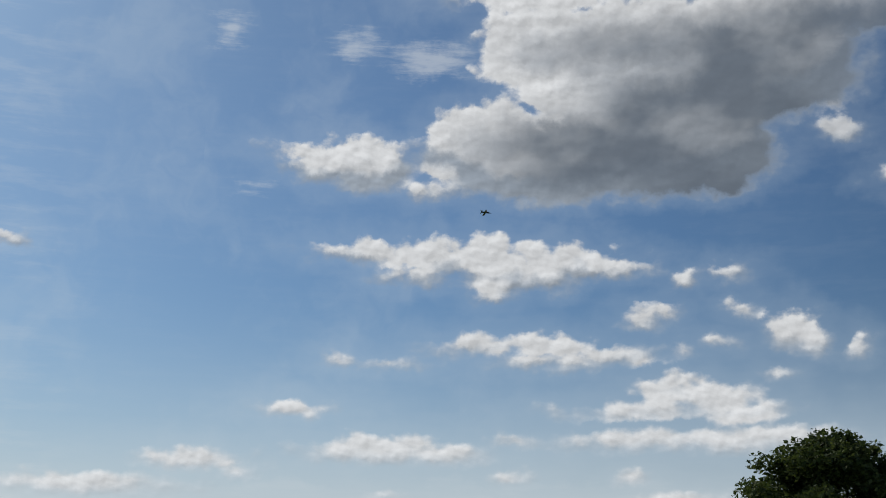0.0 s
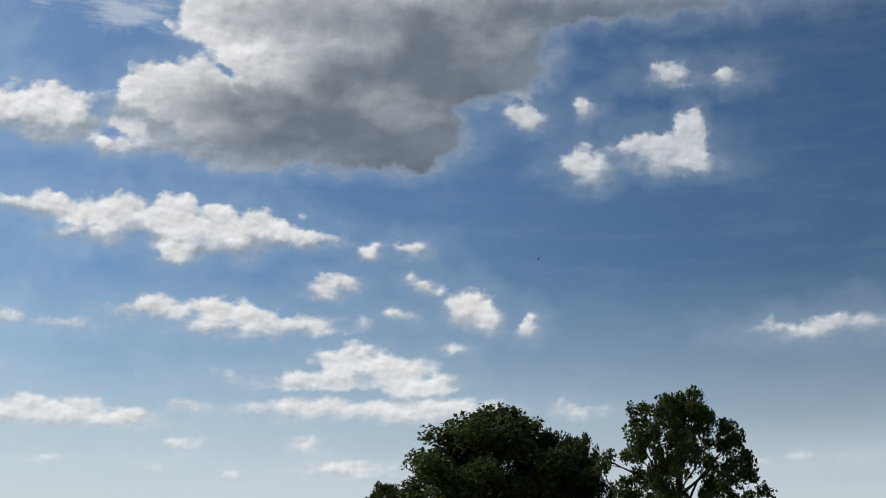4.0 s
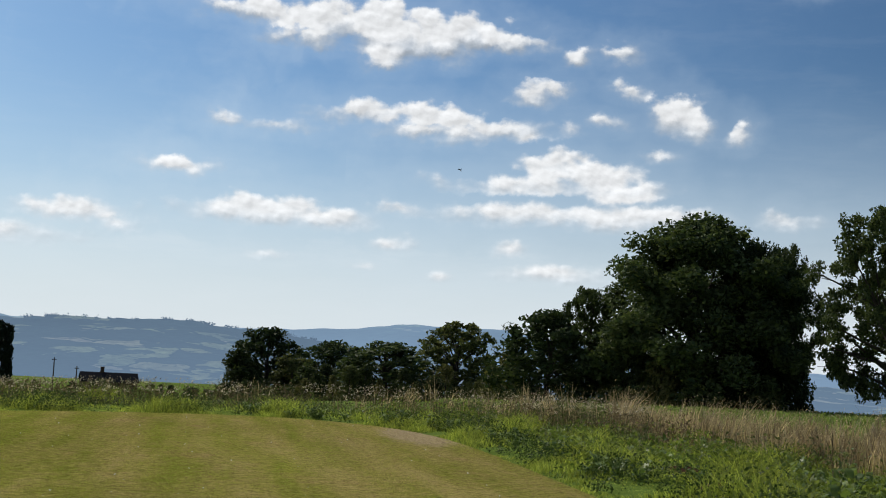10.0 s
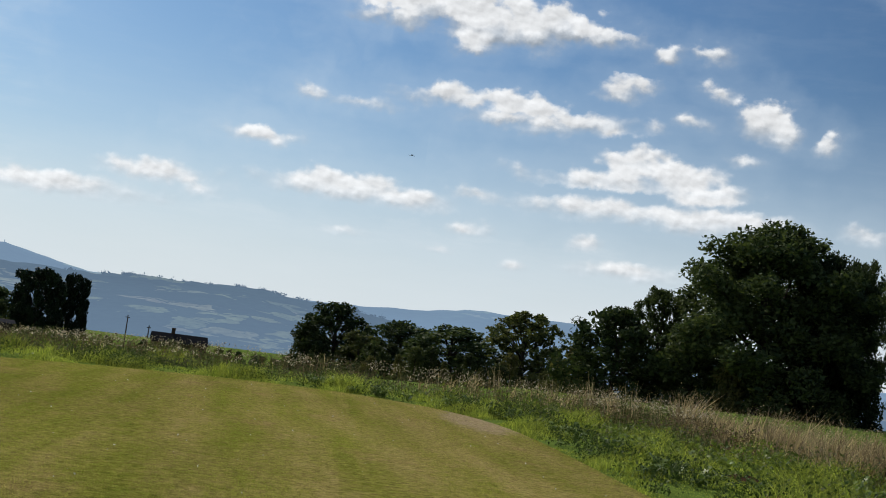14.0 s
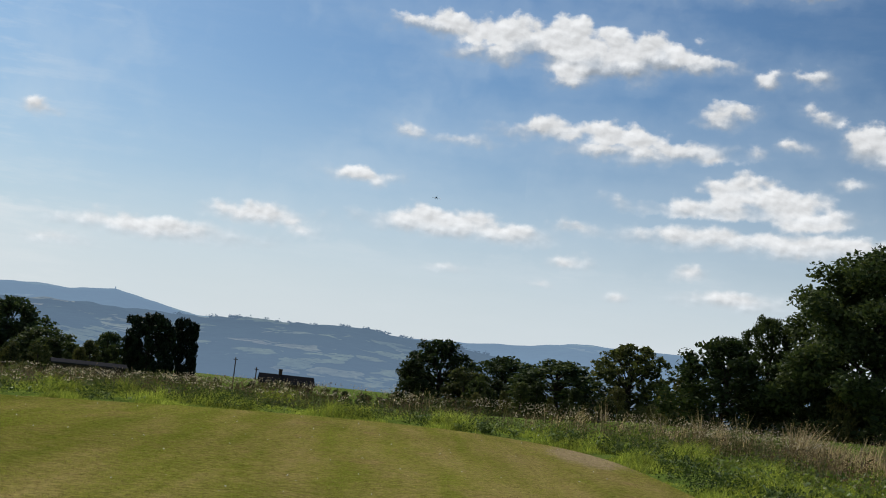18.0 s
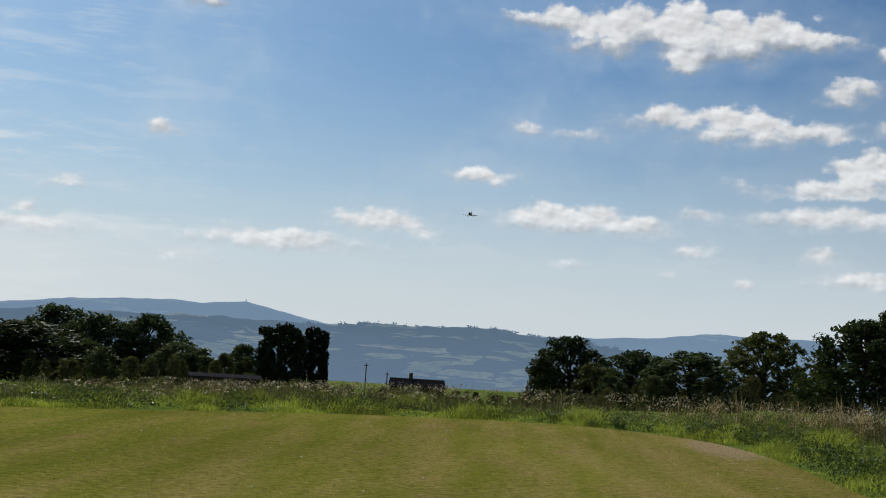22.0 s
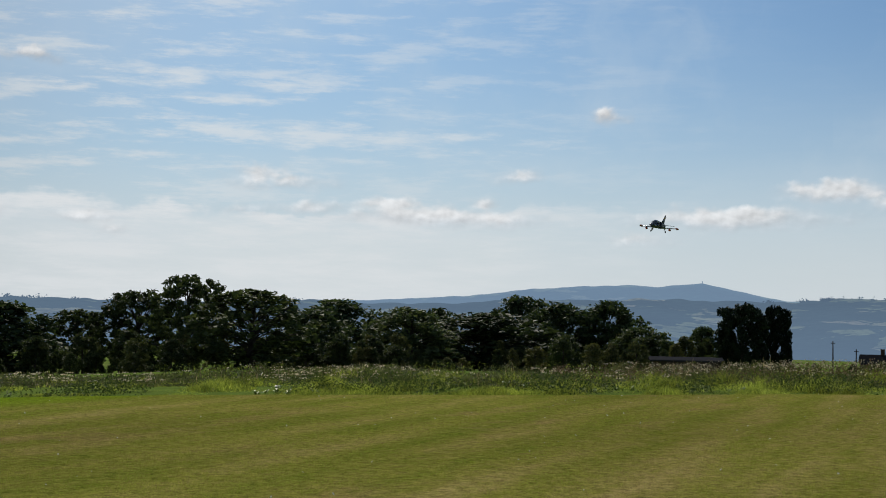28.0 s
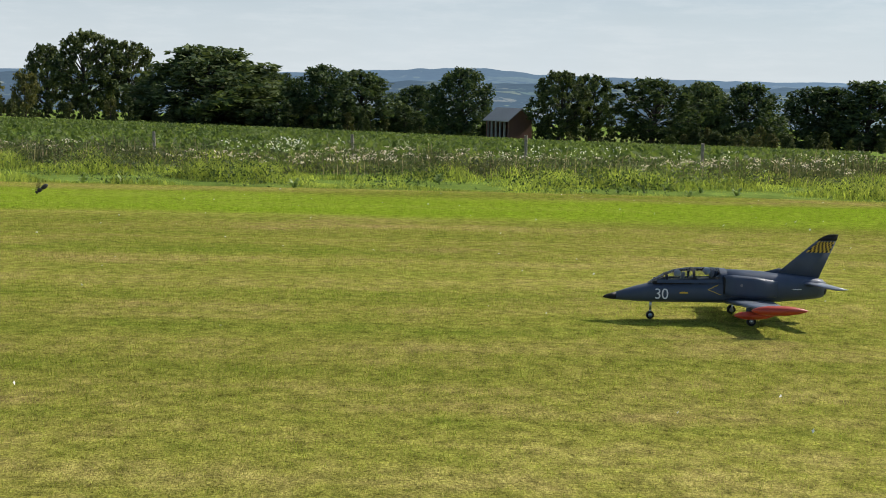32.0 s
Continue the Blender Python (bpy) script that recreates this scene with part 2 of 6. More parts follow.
def reach_group():
    """Signed distance to a cloud's oval and to the same oval raised towards the sun, joined softly to those before it."""
    tree = bpy.data.node_groups.new("reach", "ShaderNodeTree")
    for name in ("X", "Y", "Yaw", "Up", "RX", "RY", "Base", "Near", "Crest"):
        tree.interface.new_socket(name, in_out="INPUT", socket_type="NodeSocketFloat")
    for name in ("Near", "Crest"):
        tree.interface.new_socket(name, in_out="OUTPUT", socket_type="NodeSocketFloat")
    n = Net(tree)
    i = n.add("NodeGroupInput").outputs
    u = n.math("DIVIDE", n.math("SUBTRACT", i["X"], i["Yaw"]), i["RX"])
    v = n.math("DIVIDE", n.math("SUBTRACT", i["Y"], i["Up"]), i["RY"])
    flat_v = n.math("MAXIMUM", v, n.math("MULTIPLY", v, n.math("MULTIPLY", i["Base"], -1.0)))
    q = n.math("SQRT", n.math("MULTIPLY_ADD", u, u, n.math("MULTIPLY", flat_v, flat_v)))
    d = n.math("SUBTRACT", n.math("MULTIPLY", q, i["RY"]), i["RY"])
    u2, v2 = n.math("SUBTRACT", u, 0.22), n.math("SUBTRACT", v, 0.92)
    q2 = n.math("SQRT", n.math("MULTIPLY_ADD", u2, u2, n.math("MULTIPLY", v2, v2)))
    d2 = n.math("SUBTRACT", n.math("MULTIPLY", q2, i["RY"]), i["RY"])
    o = n.add("NodeGroupOutput")
    n.put(o.inputs["Near"], n.math("SMOOTH_MIN", i["Near"], d, 0.3))
    n.put(o.inputs["Crest"], n.math("SMOOTH_MIN", i["Crest"], d2, 0.3))
    return tree


REACH = reach_group()


def sector(lo, hi):
    """The sky between two bearings, with the clouds that reach into it."""
    near = {"puff": None, "wisp": None, "core": None, "crest": None}
    for kind, yaw, up, rx, ry in CLOUDS:
        if yaw + rx + 3 < lo or yaw - rx - 3 > hi:
            continue
        g = W.add("ShaderNodeGroup", node_tree=REACH)
        W.put(g.inputs["X"], bend.outputs[0])
        W.put(g.inputs["Y"], bend.outputs[1])
        for name, value in (("Yaw", yaw), ("Up", up), ("RX", rx * 1.12), ("RY", ry * (1.16 if up > 9 else 1.3)), ("Base", 1.5 if kind == "puff" else 1.0)):
            g.inputs[name].default_value = value
        W.put(g.inputs["Near"], near[kind] if near[kind] else 900.0)
        W.put(g.inputs["Crest"], near["crest"] if near["crest"] else 900.0)
        near[kind] = g.outputs["Near"]
        if kind == "puff":
            near["crest"] = g.outputs["Crest"]
    shown = veiled
    if near["wisp"]:
        veil_d = W.math("SUBTRACT", W.math("MULTIPLY", W.math("SUBTRACT", strands, 0.5), 3.0), near["wisp"])
        shown = W.mix(W.math("MULTIPLY", W.range(veil_d, -0.3, 0.6, smooth=True), 0.45), shown, VEIL_LIT)
    dense = W.math("SUBTRACT", swell, near["puff"])
    under = W.range(W.math("SUBTRACT", near["crest"], W.math("MULTIPLY", swell, 0.35)), -0.30, 0.28, 0.0, 0.95, smooth=True)
    # crisp heads on the sunny side, frayed bases
    cover = W.range(dense, W.math("MULTIPLY_ADD", under, -0.20, -0.12), W.math("MULTIPLY_ADD", under, 0.40, 0.28), smooth=True)
    shown = W.mix(W.range(dense, -1.4, 0.0, 0.0, 0.12, smooth=True), shown, VEIL)
    tone = W.mix(under, CLOUD_LIT, base)
    # thin edges glow, thick hearts are grey
    thick = W.range(W.math("ADD", dense, W.math("MULTIPLY", relief, -0.7)), 0.7, 2.6, 0.0, 0.35, smooth=True)
    tone = W.mix(thick, tone, base)
    shade = lit
    if near["core"]:
        gloom = W.range(W.math("SUBTRACT", W.math("MULTIPLY", swell, 0.40), near["core"]), -1.3, 0.7, 0.0, 0.97, smooth=True)
        gloom = W.math("MULTIPLY", gloom, W.range(W.noise(grain, 0.30, 3.0, 0.5), 0.32, 0.62, 0.74, 1.0, smooth=True))
        gloom = W.math("MULTIPLY", gloom, W.range(dense, 0.0, 0.6, 0.15, 1.0, smooth=True))
        tone = W.mix(gloom, tone, CLOUD_DARK)
        shade = W.math("ADD", 1.0, W.math("MULTIPLY", W.math("SUBTRACT", lit, 1.0), W.math("MULTIPLY_ADD", gloom, -0.75, 1.0)))
    body = W.vec("SCALE", tone, scale=shade)
    shown = W.mix(W.math("MULTIPLY", cover, W.math("MULTIPLY", faded, W.range(yaw_s, -26.0, -20.0, 0.72, 0.97))), shown, body)
    bg = W.add("ShaderNodeBackground")
    W.put(bg.inputs[0], shown)
    return bg.outputs[0]


def plain():
    bg = W.add("ShaderNodeBackground")
    W.put(bg.inputs[0], veiled)
    return bg.outputs[0]


def beyond(value, limit, below, above):
    x = W.add("ShaderNodeMixShader")
    W.put(x.inputs[0], W.math("GREATER_THAN", value, limit))
    W.put(x.inputs[1], below)
    W.put(x.inputs[2], above)
    return x.outputs[0]


heaven = beyond(yaw_s, -14.0, sector(-60, -14), sector(-14, -4))
heaven = beyond(yaw_s, -4.0, heaven, sector(-4, 8))
heaven = beyond(yaw_s, 8.0, heaven, sector(8, 27))
heaven = beyond(yaw_s, 27.0, heaven, sector(27, 75))
heaven = beyond(yaw_s, 75.0, heaven, plain())
heaven = beyond(yaw_s, -60.0, plain(), heaven)
heaven = beyond(el_s, 34.0, heaven, plain())
heaven = beyond(el_s, -2.0, plain(), heaven)
out = W.add("ShaderNodeOutputWorld")
W.put(out.inputs[0], heaven)

sun_way = Vector((-math.sin(radians(SUN_YAW)) * math.cos(radians(SUN_UP)), math.cos(radians(SUN_YAW)) * math.cos(radians(SUN_UP)), math.sin(radians(SUN_UP))))
sun = new("sun", bpy.data.lights.new("sun", "SUN"))
sun.data.energy, sun.data.angle, sun.data.color = 3.2, radians(0.6), (1.0, 0.93, 0.82)
sun.matrix_world = look((0, 0, 60), Vector((0, 0, 60)) - sun_way)

# ------------------------------------------------------------------ materials


def material(name, colour, rough=0.7, metal=0.0, grain=0.15, scale=8.0, bump=0.0, island=0.0, obj=0.0, spec=0.3, coarse=None):
    """A surface with a fine grain, a coarse stain and some relief."""
    m = bpy.data.materials.new(name)
    n = Net(nodes_of(m))
    pos = n.add("ShaderNodeTexCoord").outputs["Object"]
    fine = n.noise(pos, scale, 5.0, 0.6)
    wide = n.noise(pos, coarse or scale * 0.13, 3.0, 0.5)
    f = n.math("ADD", n.math("MULTIPLY", fine, grain), n.math("MULTIPLY", wide, grain))
    f = n.math("ADD", f, 1.0 - grain)
    if island:
        g = n.add("ShaderNodeNewGeometry")
        f = n.math("MULTIPLY", f, n.range(g.outputs["Random Per Island"], 0, 1, 1 - island, 1 + island))
    if obj:
        g = n.add("ShaderNodeObjectInfo")
        f = n.math("MULTIPLY", f, n.range(g.outputs["Random"], 0, 1, 1 - obj, 1 + obj))
    b = n.add("ShaderNodeBsdfPrincipled")
    n.put(b.inputs["Base Color"], n.vec("SCALE", (*colour,), scale=f))
    b.inputs["Roughness"].default_value, b.inputs["Metallic"].default_value = rough, metal
    b.inputs["Specular IOR Level"].default_value = spec
    if bump:
        k = n.add("ShaderNodeBump")
        k.inputs["Strength"].default_value, k.inputs["Distance"].default_value = bump, 0.02
        n.put(k.inputs["Height"], fine)
        n.put(b.inputs["Normal"], k.outputs[0])
    o = n.add("ShaderNodeOutputMaterial")
    n.put(o.inputs[0], b.outputs[0])
    return m


def leaf_material(name, colour, second, through_light=0.35, rough=0.6, spec=0.12, patch=0.0, rust=0.0):
    """Leaves and blades: two tints from piece to piece, thin enough to let light through."""
    m = bpy.data.materials.new(name)
    n = Net(nodes_of(m))
    g = n.add("ShaderNodeNewGeometry")
    o = n.add("ShaderNodeObjectInfo")
    tint = n.mix(g.outputs["Random Per Island"], (*colour, 1), (*second, 1))
    tint = n.vec("SCALE", tint, scale=n.range(o.outputs["Random"], 0, 1, 0.65, 1.5))
    if rust:
        tint = n.mix(n.range(o.outputs["Random"], 0.45, 0.9, 0.0, rust), tint, n.vec("MULTIPLY", tint, (1.9, 1.15, 1.0)))
    if patch:
        spots = n.noise(g.outputs["Position"], 1.3, 4.0, 0.6)
        tint = n.vec("SCALE", tint, scale=n.range(spots, 0.33, 0.64, 1 - patch, 1 + patch * 0.5))
    b = n.add("ShaderNodeBsdfPrincipled")
    n.put(b.inputs["Base Color"], tint)
    b.inputs["Roughness"].default_value = rough
    b.inputs["Specular IOR Level"].default_value = spec
    t = n.add("ShaderNodeBsdfTranslucent")
    n.put(t.inputs[0], n.vec("MULTIPLY", tint, (1.25, 1.3, 0.75)))
    x = n.add("ShaderNodeMixShader")
    x.inputs[0].default_value = through_light
    n.put(x.inputs[1], b.outputs[0])
    n.put(x.inputs[2], t.outputs[0])
    e = n.add("ShaderNodeOutputMaterial")
    n.put(e.inputs[0], x.outputs[0])
    return m


M_LEAF = leaf_material("leaf", (0.028, 0.048, 0.024), (0.085, 0.112, 0.046), 0.25, rust=0.15, spec=0.06)
M_BUSH = leaf_material("bush_leaf", (0.032, 0.048, 0.022), (0.090, 0.108, 0.045), 0.25, rust=0.45, spec=0.05)
M_LEAF_OPEN = leaf_material("leaf_open", (0.030, 0.048, 0.022), (0.088, 0.112, 0.045), 0.28, rust=0.3, spec=0.06)
M_YEW = leaf_material("dark_conifer_leaf", (0.012, 0.022, 0.012), (0.022, 0.035, 0.016), 0.08)
M_BARK = material("bark", (0.055, 0.046, 0.036), 0.9, grain=0.5, scale=14, bump=0.6)
M_GRASS = leaf_material("rough_grass", (0.12, 0.165, 0.038), (0.40, 0.43, 0.10), 0.58, patch=0.55)
M_WEED = leaf_material("weeds", (0.065, 0.085, 0.034), (0.165, 0.17, 0.085), 0.35, patch=0.4)
M_DOCK = leaf_material("dock_leaf", (0.065, 0.100, 0.026), (0.24, 0.285, 0.070), 0.42, 0.5, 0.2, patch=0.4)
M_STRAW = leaf_material("dry_grass", (0.56, 0.44, 0.335), (0.17, 0.12, 0.09), 0.45, patch=0.45)
M_SEED = leaf_material("seed_heads", (0.30, 0.23, 0.20), (0.62, 0.54, 0.50), 0.3)
M_WHITE_BITS = material("white_bits", (0.75, 0.74, 0.70), 0.7, grain=0.1)
M_CROP = leaf_material("crop_leaf", (0.105, 0.15, 0.042), (0.22, 0.27, 0.085), 0.4, patch=0.35)
M_NETTLE = leaf_material("nettle_leaf", (0.030, 0.052, 0.018), (0.095, 0.135, 0.040), 0.3)
M_BROWN = leaf_material("withered_leaf", (0.15, 0.105, 0.07), (0.27, 0.195, 0.145), 0.3, patch=0.3)
M_FLOWER = leaf_material("white_flowers", (0.62, 0.60, 0.56), (0.78, 0.77, 0.74), 0.3)
M_BROAD = leaf_material("broad_leaf", (0.070, 0.112, 0.030), (0.20, 0.25, 0.070), 0.32, 0.45, 0.25)


def ground_material():
    m = bpy.data.materials.new("rough_ground")
    n = Net(nodes_of(m))
    pos = n.add("ShaderNodeNewGeometry").outputs["Position"]
    wide = n.noise(pos, 0.02, 4.0, 0.5)
    fine = n.noise(pos, 1.7, 6.0, 0.65)
    c = n.ramp(wide, (0.35, (0.115, 0.175, 0.034)), (0.55, (0.15, 0.21, 0.045)), (0.7, (0.20, 0.20, 0.08)))
    c = n.vec("SCALE", c, scale=n.range(fine, 0.25, 0.75, 0.55, 1.35))
    b = n.add("ShaderNodeBsdfPrincipled")
    n.put(b.inputs["Base Color"], c)
    b.inputs["Roughness"].default_value = 0.9
    b.inputs["Specular IOR Level"].default_value = 0.0
    o = n.add("ShaderNodeOutputMaterial")
    n.put(o.inputs[0], b.outputs[0])
    return m


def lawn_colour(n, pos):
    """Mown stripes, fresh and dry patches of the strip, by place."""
    s = n.add("ShaderNodeSeparateXYZ")
    n.put(s.inputs[0], pos)
    wob = n.noise(pos, 0.3, 3.0, 0.5)
    x = n.math("ADD", s.outputs[0], n.math("MULTIPLY", n.math("SUBTRACT", wob, 0.5), 0.9))
    stripe = n.math("SINE", n.math("MULTIPLY", n.math("ADD", x, n.math("MULTIPLY", s.outputs[1], 0.10)), 4.6))
    patch = n.noise(n.vec("MULTIPLY", pos, (0.8, 0.16, 1.0)), 0.8, 6.0, 0.65)
    tracks = n.noise(n.vec("MULTIPLY", pos, (2.6, 0.05, 1.0)), 1.0, 4.0, 0.6)
    blot = n.noise(pos, 2.6, 6.0, 0.7)
    f = n.math("ADD", n.math("MULTIPLY_ADD", patch, 0.62, 0.19), n.math("MULTIPLY", stripe, 0.05))
    f = n.math("ADD", f, n.math("MULTIPLY", n.math("SUBTRACT", blot, 0.5), 0.5))
    f = n.math("ADD", f, n.math("MULTIPLY", n.math("SUBTRACT", tracks, 0.5), 0.32))
    f = n.math("ADD", f, n.range(x, -7.0, 3.0, 0.0, 0.13))
    c = n.ramp(f, (0.28, (0.171, 0.212, 0.027)), (0.5, (0.264, 0.256, 0.050)), (0.76, (0.42, 0.322, 0.122)))
    bare = n.noise(n.vec("MULTIPLY", pos, (1.0, 0.45, 1.0)), 0.75, 4.0, 0.65)
    c = n.mix(n.range(bare, 0.55, 0.70, 0.0, 0.45, smooth=True), c, (0.37, 0.245, 0.115, 1))
    ex = n.math("DIVIDE", n.math("ADD", s.outputs[0], -3.75), 0.75)
    ey = n.math("DIVIDE", n.math("ADD", s.outputs[1], -27.4), 3.2)
    worn = n.math("ADD", n.math("SQRT", n.math("MULTIPLY_ADD", ex, ex, n.math("MULTIPLY", ey, ey))), n.math("MULTIPLY", n.math("SUBTRACT", blot, 0.5), 2.2))
    c = n.mix(n.range(worn, 0.7, 1.2, 0.95, 0.0, smooth=True), c, (0.45, 0.34, 0.20, 1))
    fresh = n.math("MULTIPLY", n.range(x, -16.4, -15.2, 1.0, 0.0, smooth=True), n.range(x, -19.4, -18.6, 0.0, 1.0, smooth=True))
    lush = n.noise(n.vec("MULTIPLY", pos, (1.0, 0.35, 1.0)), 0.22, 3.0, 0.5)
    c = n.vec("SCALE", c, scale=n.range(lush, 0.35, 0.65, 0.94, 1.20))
    return n.mix(n.math("MULTIPLY", fresh, 0.75), c, (0.24, 0.35, 0.02, 1)), blot


def lawn_material():
    m = bpy.data.materials.new("mown_grass")
    n = Net(nodes_of(m))
    pos = n.add("ShaderNodeNewGeometry").outputs["Position"]
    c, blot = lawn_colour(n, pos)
    fine = n.noise(pos, 58.0, 3.0, 0.7)
    mid = n.noise(n.vec("MULTIPLY", pos, (1.0, 0.8, 1.0)), 9.5, 6.0, 0.75)
    c = n.vec("SCALE", c, scale=n.math("MULTIPLY", n.math("MULTIPLY", n.range(fine, 0.34, 0.66, 0.5, 1.2), n.range(n.noise(pos, 17.0, 4.0, 0.7), 0.56, 0.68, 1.0, 0.5)), n.range(mid, 0.36, 0.64, 0.55, 1.38)))
    b = n.add("ShaderNodeBsdfPrincipled")
    n.put(b.inputs["Base Color"], c)
    b.inputs["Roughness"].default_value = 0.9
    b.inputs["Specular IOR Level"].default_value = 0.0
    k = n.add("ShaderNodeBump")
    k.inputs["Strength"].default_value, k.inputs["Distance"].default_value = 0.6, 0.05
    n.put(k.inputs["Height"], n.math("ADD", fine, mid))
    n.put(b.inputs["Normal"], k.outputs[0])
    o = n.add("ShaderNodeOutputMaterial")
    n.put(o.inputs[0], b.outputs[0])
    return m


def lawn_blade_material():
    m = bpy.data.materials.new("mown_blades")
    n = Net(nodes_of(m))
    g = n.add("ShaderNodeNewGeometry")
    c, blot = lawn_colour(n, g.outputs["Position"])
    c = n.vec("SCALE", c, scale=n.range(g.outputs["Random Per Island"], 0, 1, 0.75, 1.6))
    c = n.vec("MULTIPLY", c, (0.90, 1.04, 0.75))
    d = n.add("ShaderNodeBsdfDiffuse")
    n.put(d.inputs[0], c)
    t = n.add("ShaderNodeBsdfTranslucent")
    n.put(t.inputs[0], c)
    x = n.add("ShaderNodeMixShader")
    x.inputs[0].default_value = 0.55
    n.put(x.inputs[1], d.outputs[0])
    n.put(x.inputs[2], t.outputs[0])
    o = n.add("ShaderNodeOutputMaterial")
    n.put(o.inputs[0], x.outputs[0])
    return m


def hill_material(name, wood, field, glow, amount):
    """Distant country: woods, hedges and fields, with blue haze mixed in as emission."""
    m = bpy.data.materials.new(name)
    n = Net(nodes_of(m))
    pos = n.add("ShaderNodeNewGeometry").outputs["Position"]
    up = n.add("ShaderNodeSeparateXYZ")
    n.put(up.inputs[0], pos)
    bearing = n.math("ARCTAN2", n.math("MULTIPLY", up.outputs[0], -1.0), up.outputs[1])
    along_ = n.add("ShaderNodeCombineXYZ")
    n.put(along_.inputs[0], n.math("MULTIPLY", bearing, 3000.0))
    n.put(along_.inputs[1], n.vec("LENGTH", n.vec("MULTIPLY", pos, (1.0, 1.0, 0.0))))
    lie = along_.outputs[0]
    plan = n.vec("ADD", n.vec("MULTIPLY", lie, (0.0085, 0.0080, 0.0)), n.vec("SCALE", n.noise(lie, 0.006, 3.0, 0.6, True), scale=2.2))
    v = n.add("ShaderNodeTexVoronoi", distance="CHEBYCHEV")
    edge = n.add("ShaderNodeTexVoronoi", feature="DISTANCE_TO_EDGE")
    for q in (v, edge):
        n.put(q.inputs["Vector"], plan)
        q.inputs["Scale"].default_value, q.inputs["Randomness"].default_value = 1.0, 0.75
    pick = n.add("ShaderNodeSeparateXYZ")
    n.put(pick.inputs[0], v.outputs["Color"])
    woods = n.math("ADD", n.noise(n.vec("MULTIPLY", lie, (0.6, 1.0, 1.0)), 0.0055, 4.0, 0.6), n.range(up.outputs[2], -40.0, 80.0, 0.05, -0.06))
    isfield = n.math("MULTIPLY", n.range(pick.outputs[0], 0.46, 0.48), n.range(woods, 0.485, 0.51))
    hedges = n.range(n.math("ADD", edge.outputs[0], n.math("MULTIPLY", n.noise(lie, 0.05, 3.0, 0.6), 0.12)), 0.11, 0.14)
    isfield = n.math("MULTIPLY", n.math("MULTIPLY", isfield, hedges), n.range(n.noise(lie, 0.055, 3.0, 0.6), 0.60, 0.64, 1.0, 0.0))
    meadow = n.ramp(pick.outputs[1], (0.0, field), (0.45, (field[0] * 1.35, field[1] * 1.25, field[2] * 1.1)), (0.7, (field[0] * 1.9, field[1] * 1.45, field[2] * 1.9)), (1.0, (field[0] * 0.6, field[1] * 0.75, field[2] * 0.8)))
    c = n.mix(isfield, (*wood, 1), meadow)
    c = n.vec("SCALE", c, scale=n.math("MULTIPLY", n.range(n.noise(lie, 0.035, 5.0, 0.7), 0.3, 0.7, 0.45, 1.5), n.range(n.noise(lie, 0.004, 2.0, 0.5), 0.35, 0.65, 0.75, 1.25)))
    d = n.add("ShaderNodeBsdfDiffuse")
    n.put(d.inputs[0], c)
    # haze put in as emission, dimmed between bearings 48 and 86
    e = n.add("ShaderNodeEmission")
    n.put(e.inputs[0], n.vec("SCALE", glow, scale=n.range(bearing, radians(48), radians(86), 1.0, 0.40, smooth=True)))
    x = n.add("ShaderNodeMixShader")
    # larger share of painted haze on the lower slopes
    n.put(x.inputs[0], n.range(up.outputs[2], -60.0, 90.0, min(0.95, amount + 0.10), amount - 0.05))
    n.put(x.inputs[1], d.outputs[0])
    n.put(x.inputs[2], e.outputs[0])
    o = n.add("ShaderNodeOutputMaterial")
    n.put(o.inputs[0], x.outputs[0])
    return m


M_GROUND = ground_material()
M_LAWN = lawn_material()
M_BLADE = lawn_blade_material()
# third colour of each is the haze emission, last number its share
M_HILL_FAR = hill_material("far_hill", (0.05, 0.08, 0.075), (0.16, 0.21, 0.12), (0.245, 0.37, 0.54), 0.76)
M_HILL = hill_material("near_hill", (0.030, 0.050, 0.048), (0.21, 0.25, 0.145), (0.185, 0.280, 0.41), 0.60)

# ------------------------------------------------------------------ building helpers


def fill_mesh(me, verts, faces):
    if isinstance(verts, np.ndarray):
        n, k = faces.shape
        me.vertices.add(len(verts))
        me.vertices.foreach_set("co", verts.astype(np.float32).ravel())
        me.loops.add(n * k)
        me.loops.foreach_set("vertex_index", faces.astype(np.int32).ravel())
        me.polygons.add(n)
        me.polygons.foreach_set("loop_start", np.arange(0, n * k, k, dtype=np.int32))
        me.polygons.foreach_set("loop_total", np.full(n, k, dtype=np.int32))
        me.update(calc_edges=True)
    else:
        me.from_pydata(verts, [], faces)
        me.update()


def mesh_object(name, verts, faces, mat=None, parent=None, smooth=False):
    me = bpy.data.meshes.new(name)
    fill_mesh(me, verts, faces)
    if mat:
        me.materials.append(mat)
    if smooth:
        me.polygons.foreach_set("use_smooth", [True] * len(me.polygons))
    ob = new(name, me)
    if parent:
        ob.parent = parent
    return ob


def part(name, bm, mat, parent, label="", smooth=True):
    me = bpy.data.meshes.new(name)
    bm.to_mesh(me)
    bm.free()
    me.materials.append(mat)
    if smooth:
        me.polygons.foreach_set("use_smooth", [True] * len(me.polygons))
    ob = new(name, me)
    ob.parent = parent
    if label:
        tagged(ob, label)
    return ob


def polar(yaw, r):
    return -math.sin(radians(yaw)) * r, math.cos(radians(yaw)) * r


FALL_YAW = (-180, -110, -40, -28, -20, 0, 11, 22, 33, 47, 63, 70, 87, 106, 125, 180)
FALL = (-0.5, -0.5, -0.4, -0.9, -1.1, -2.6, -2.8, -2.8, -3.0, -3.4, -2.9, -2.6, -2.4, -1.6, -1.0, -0.5)


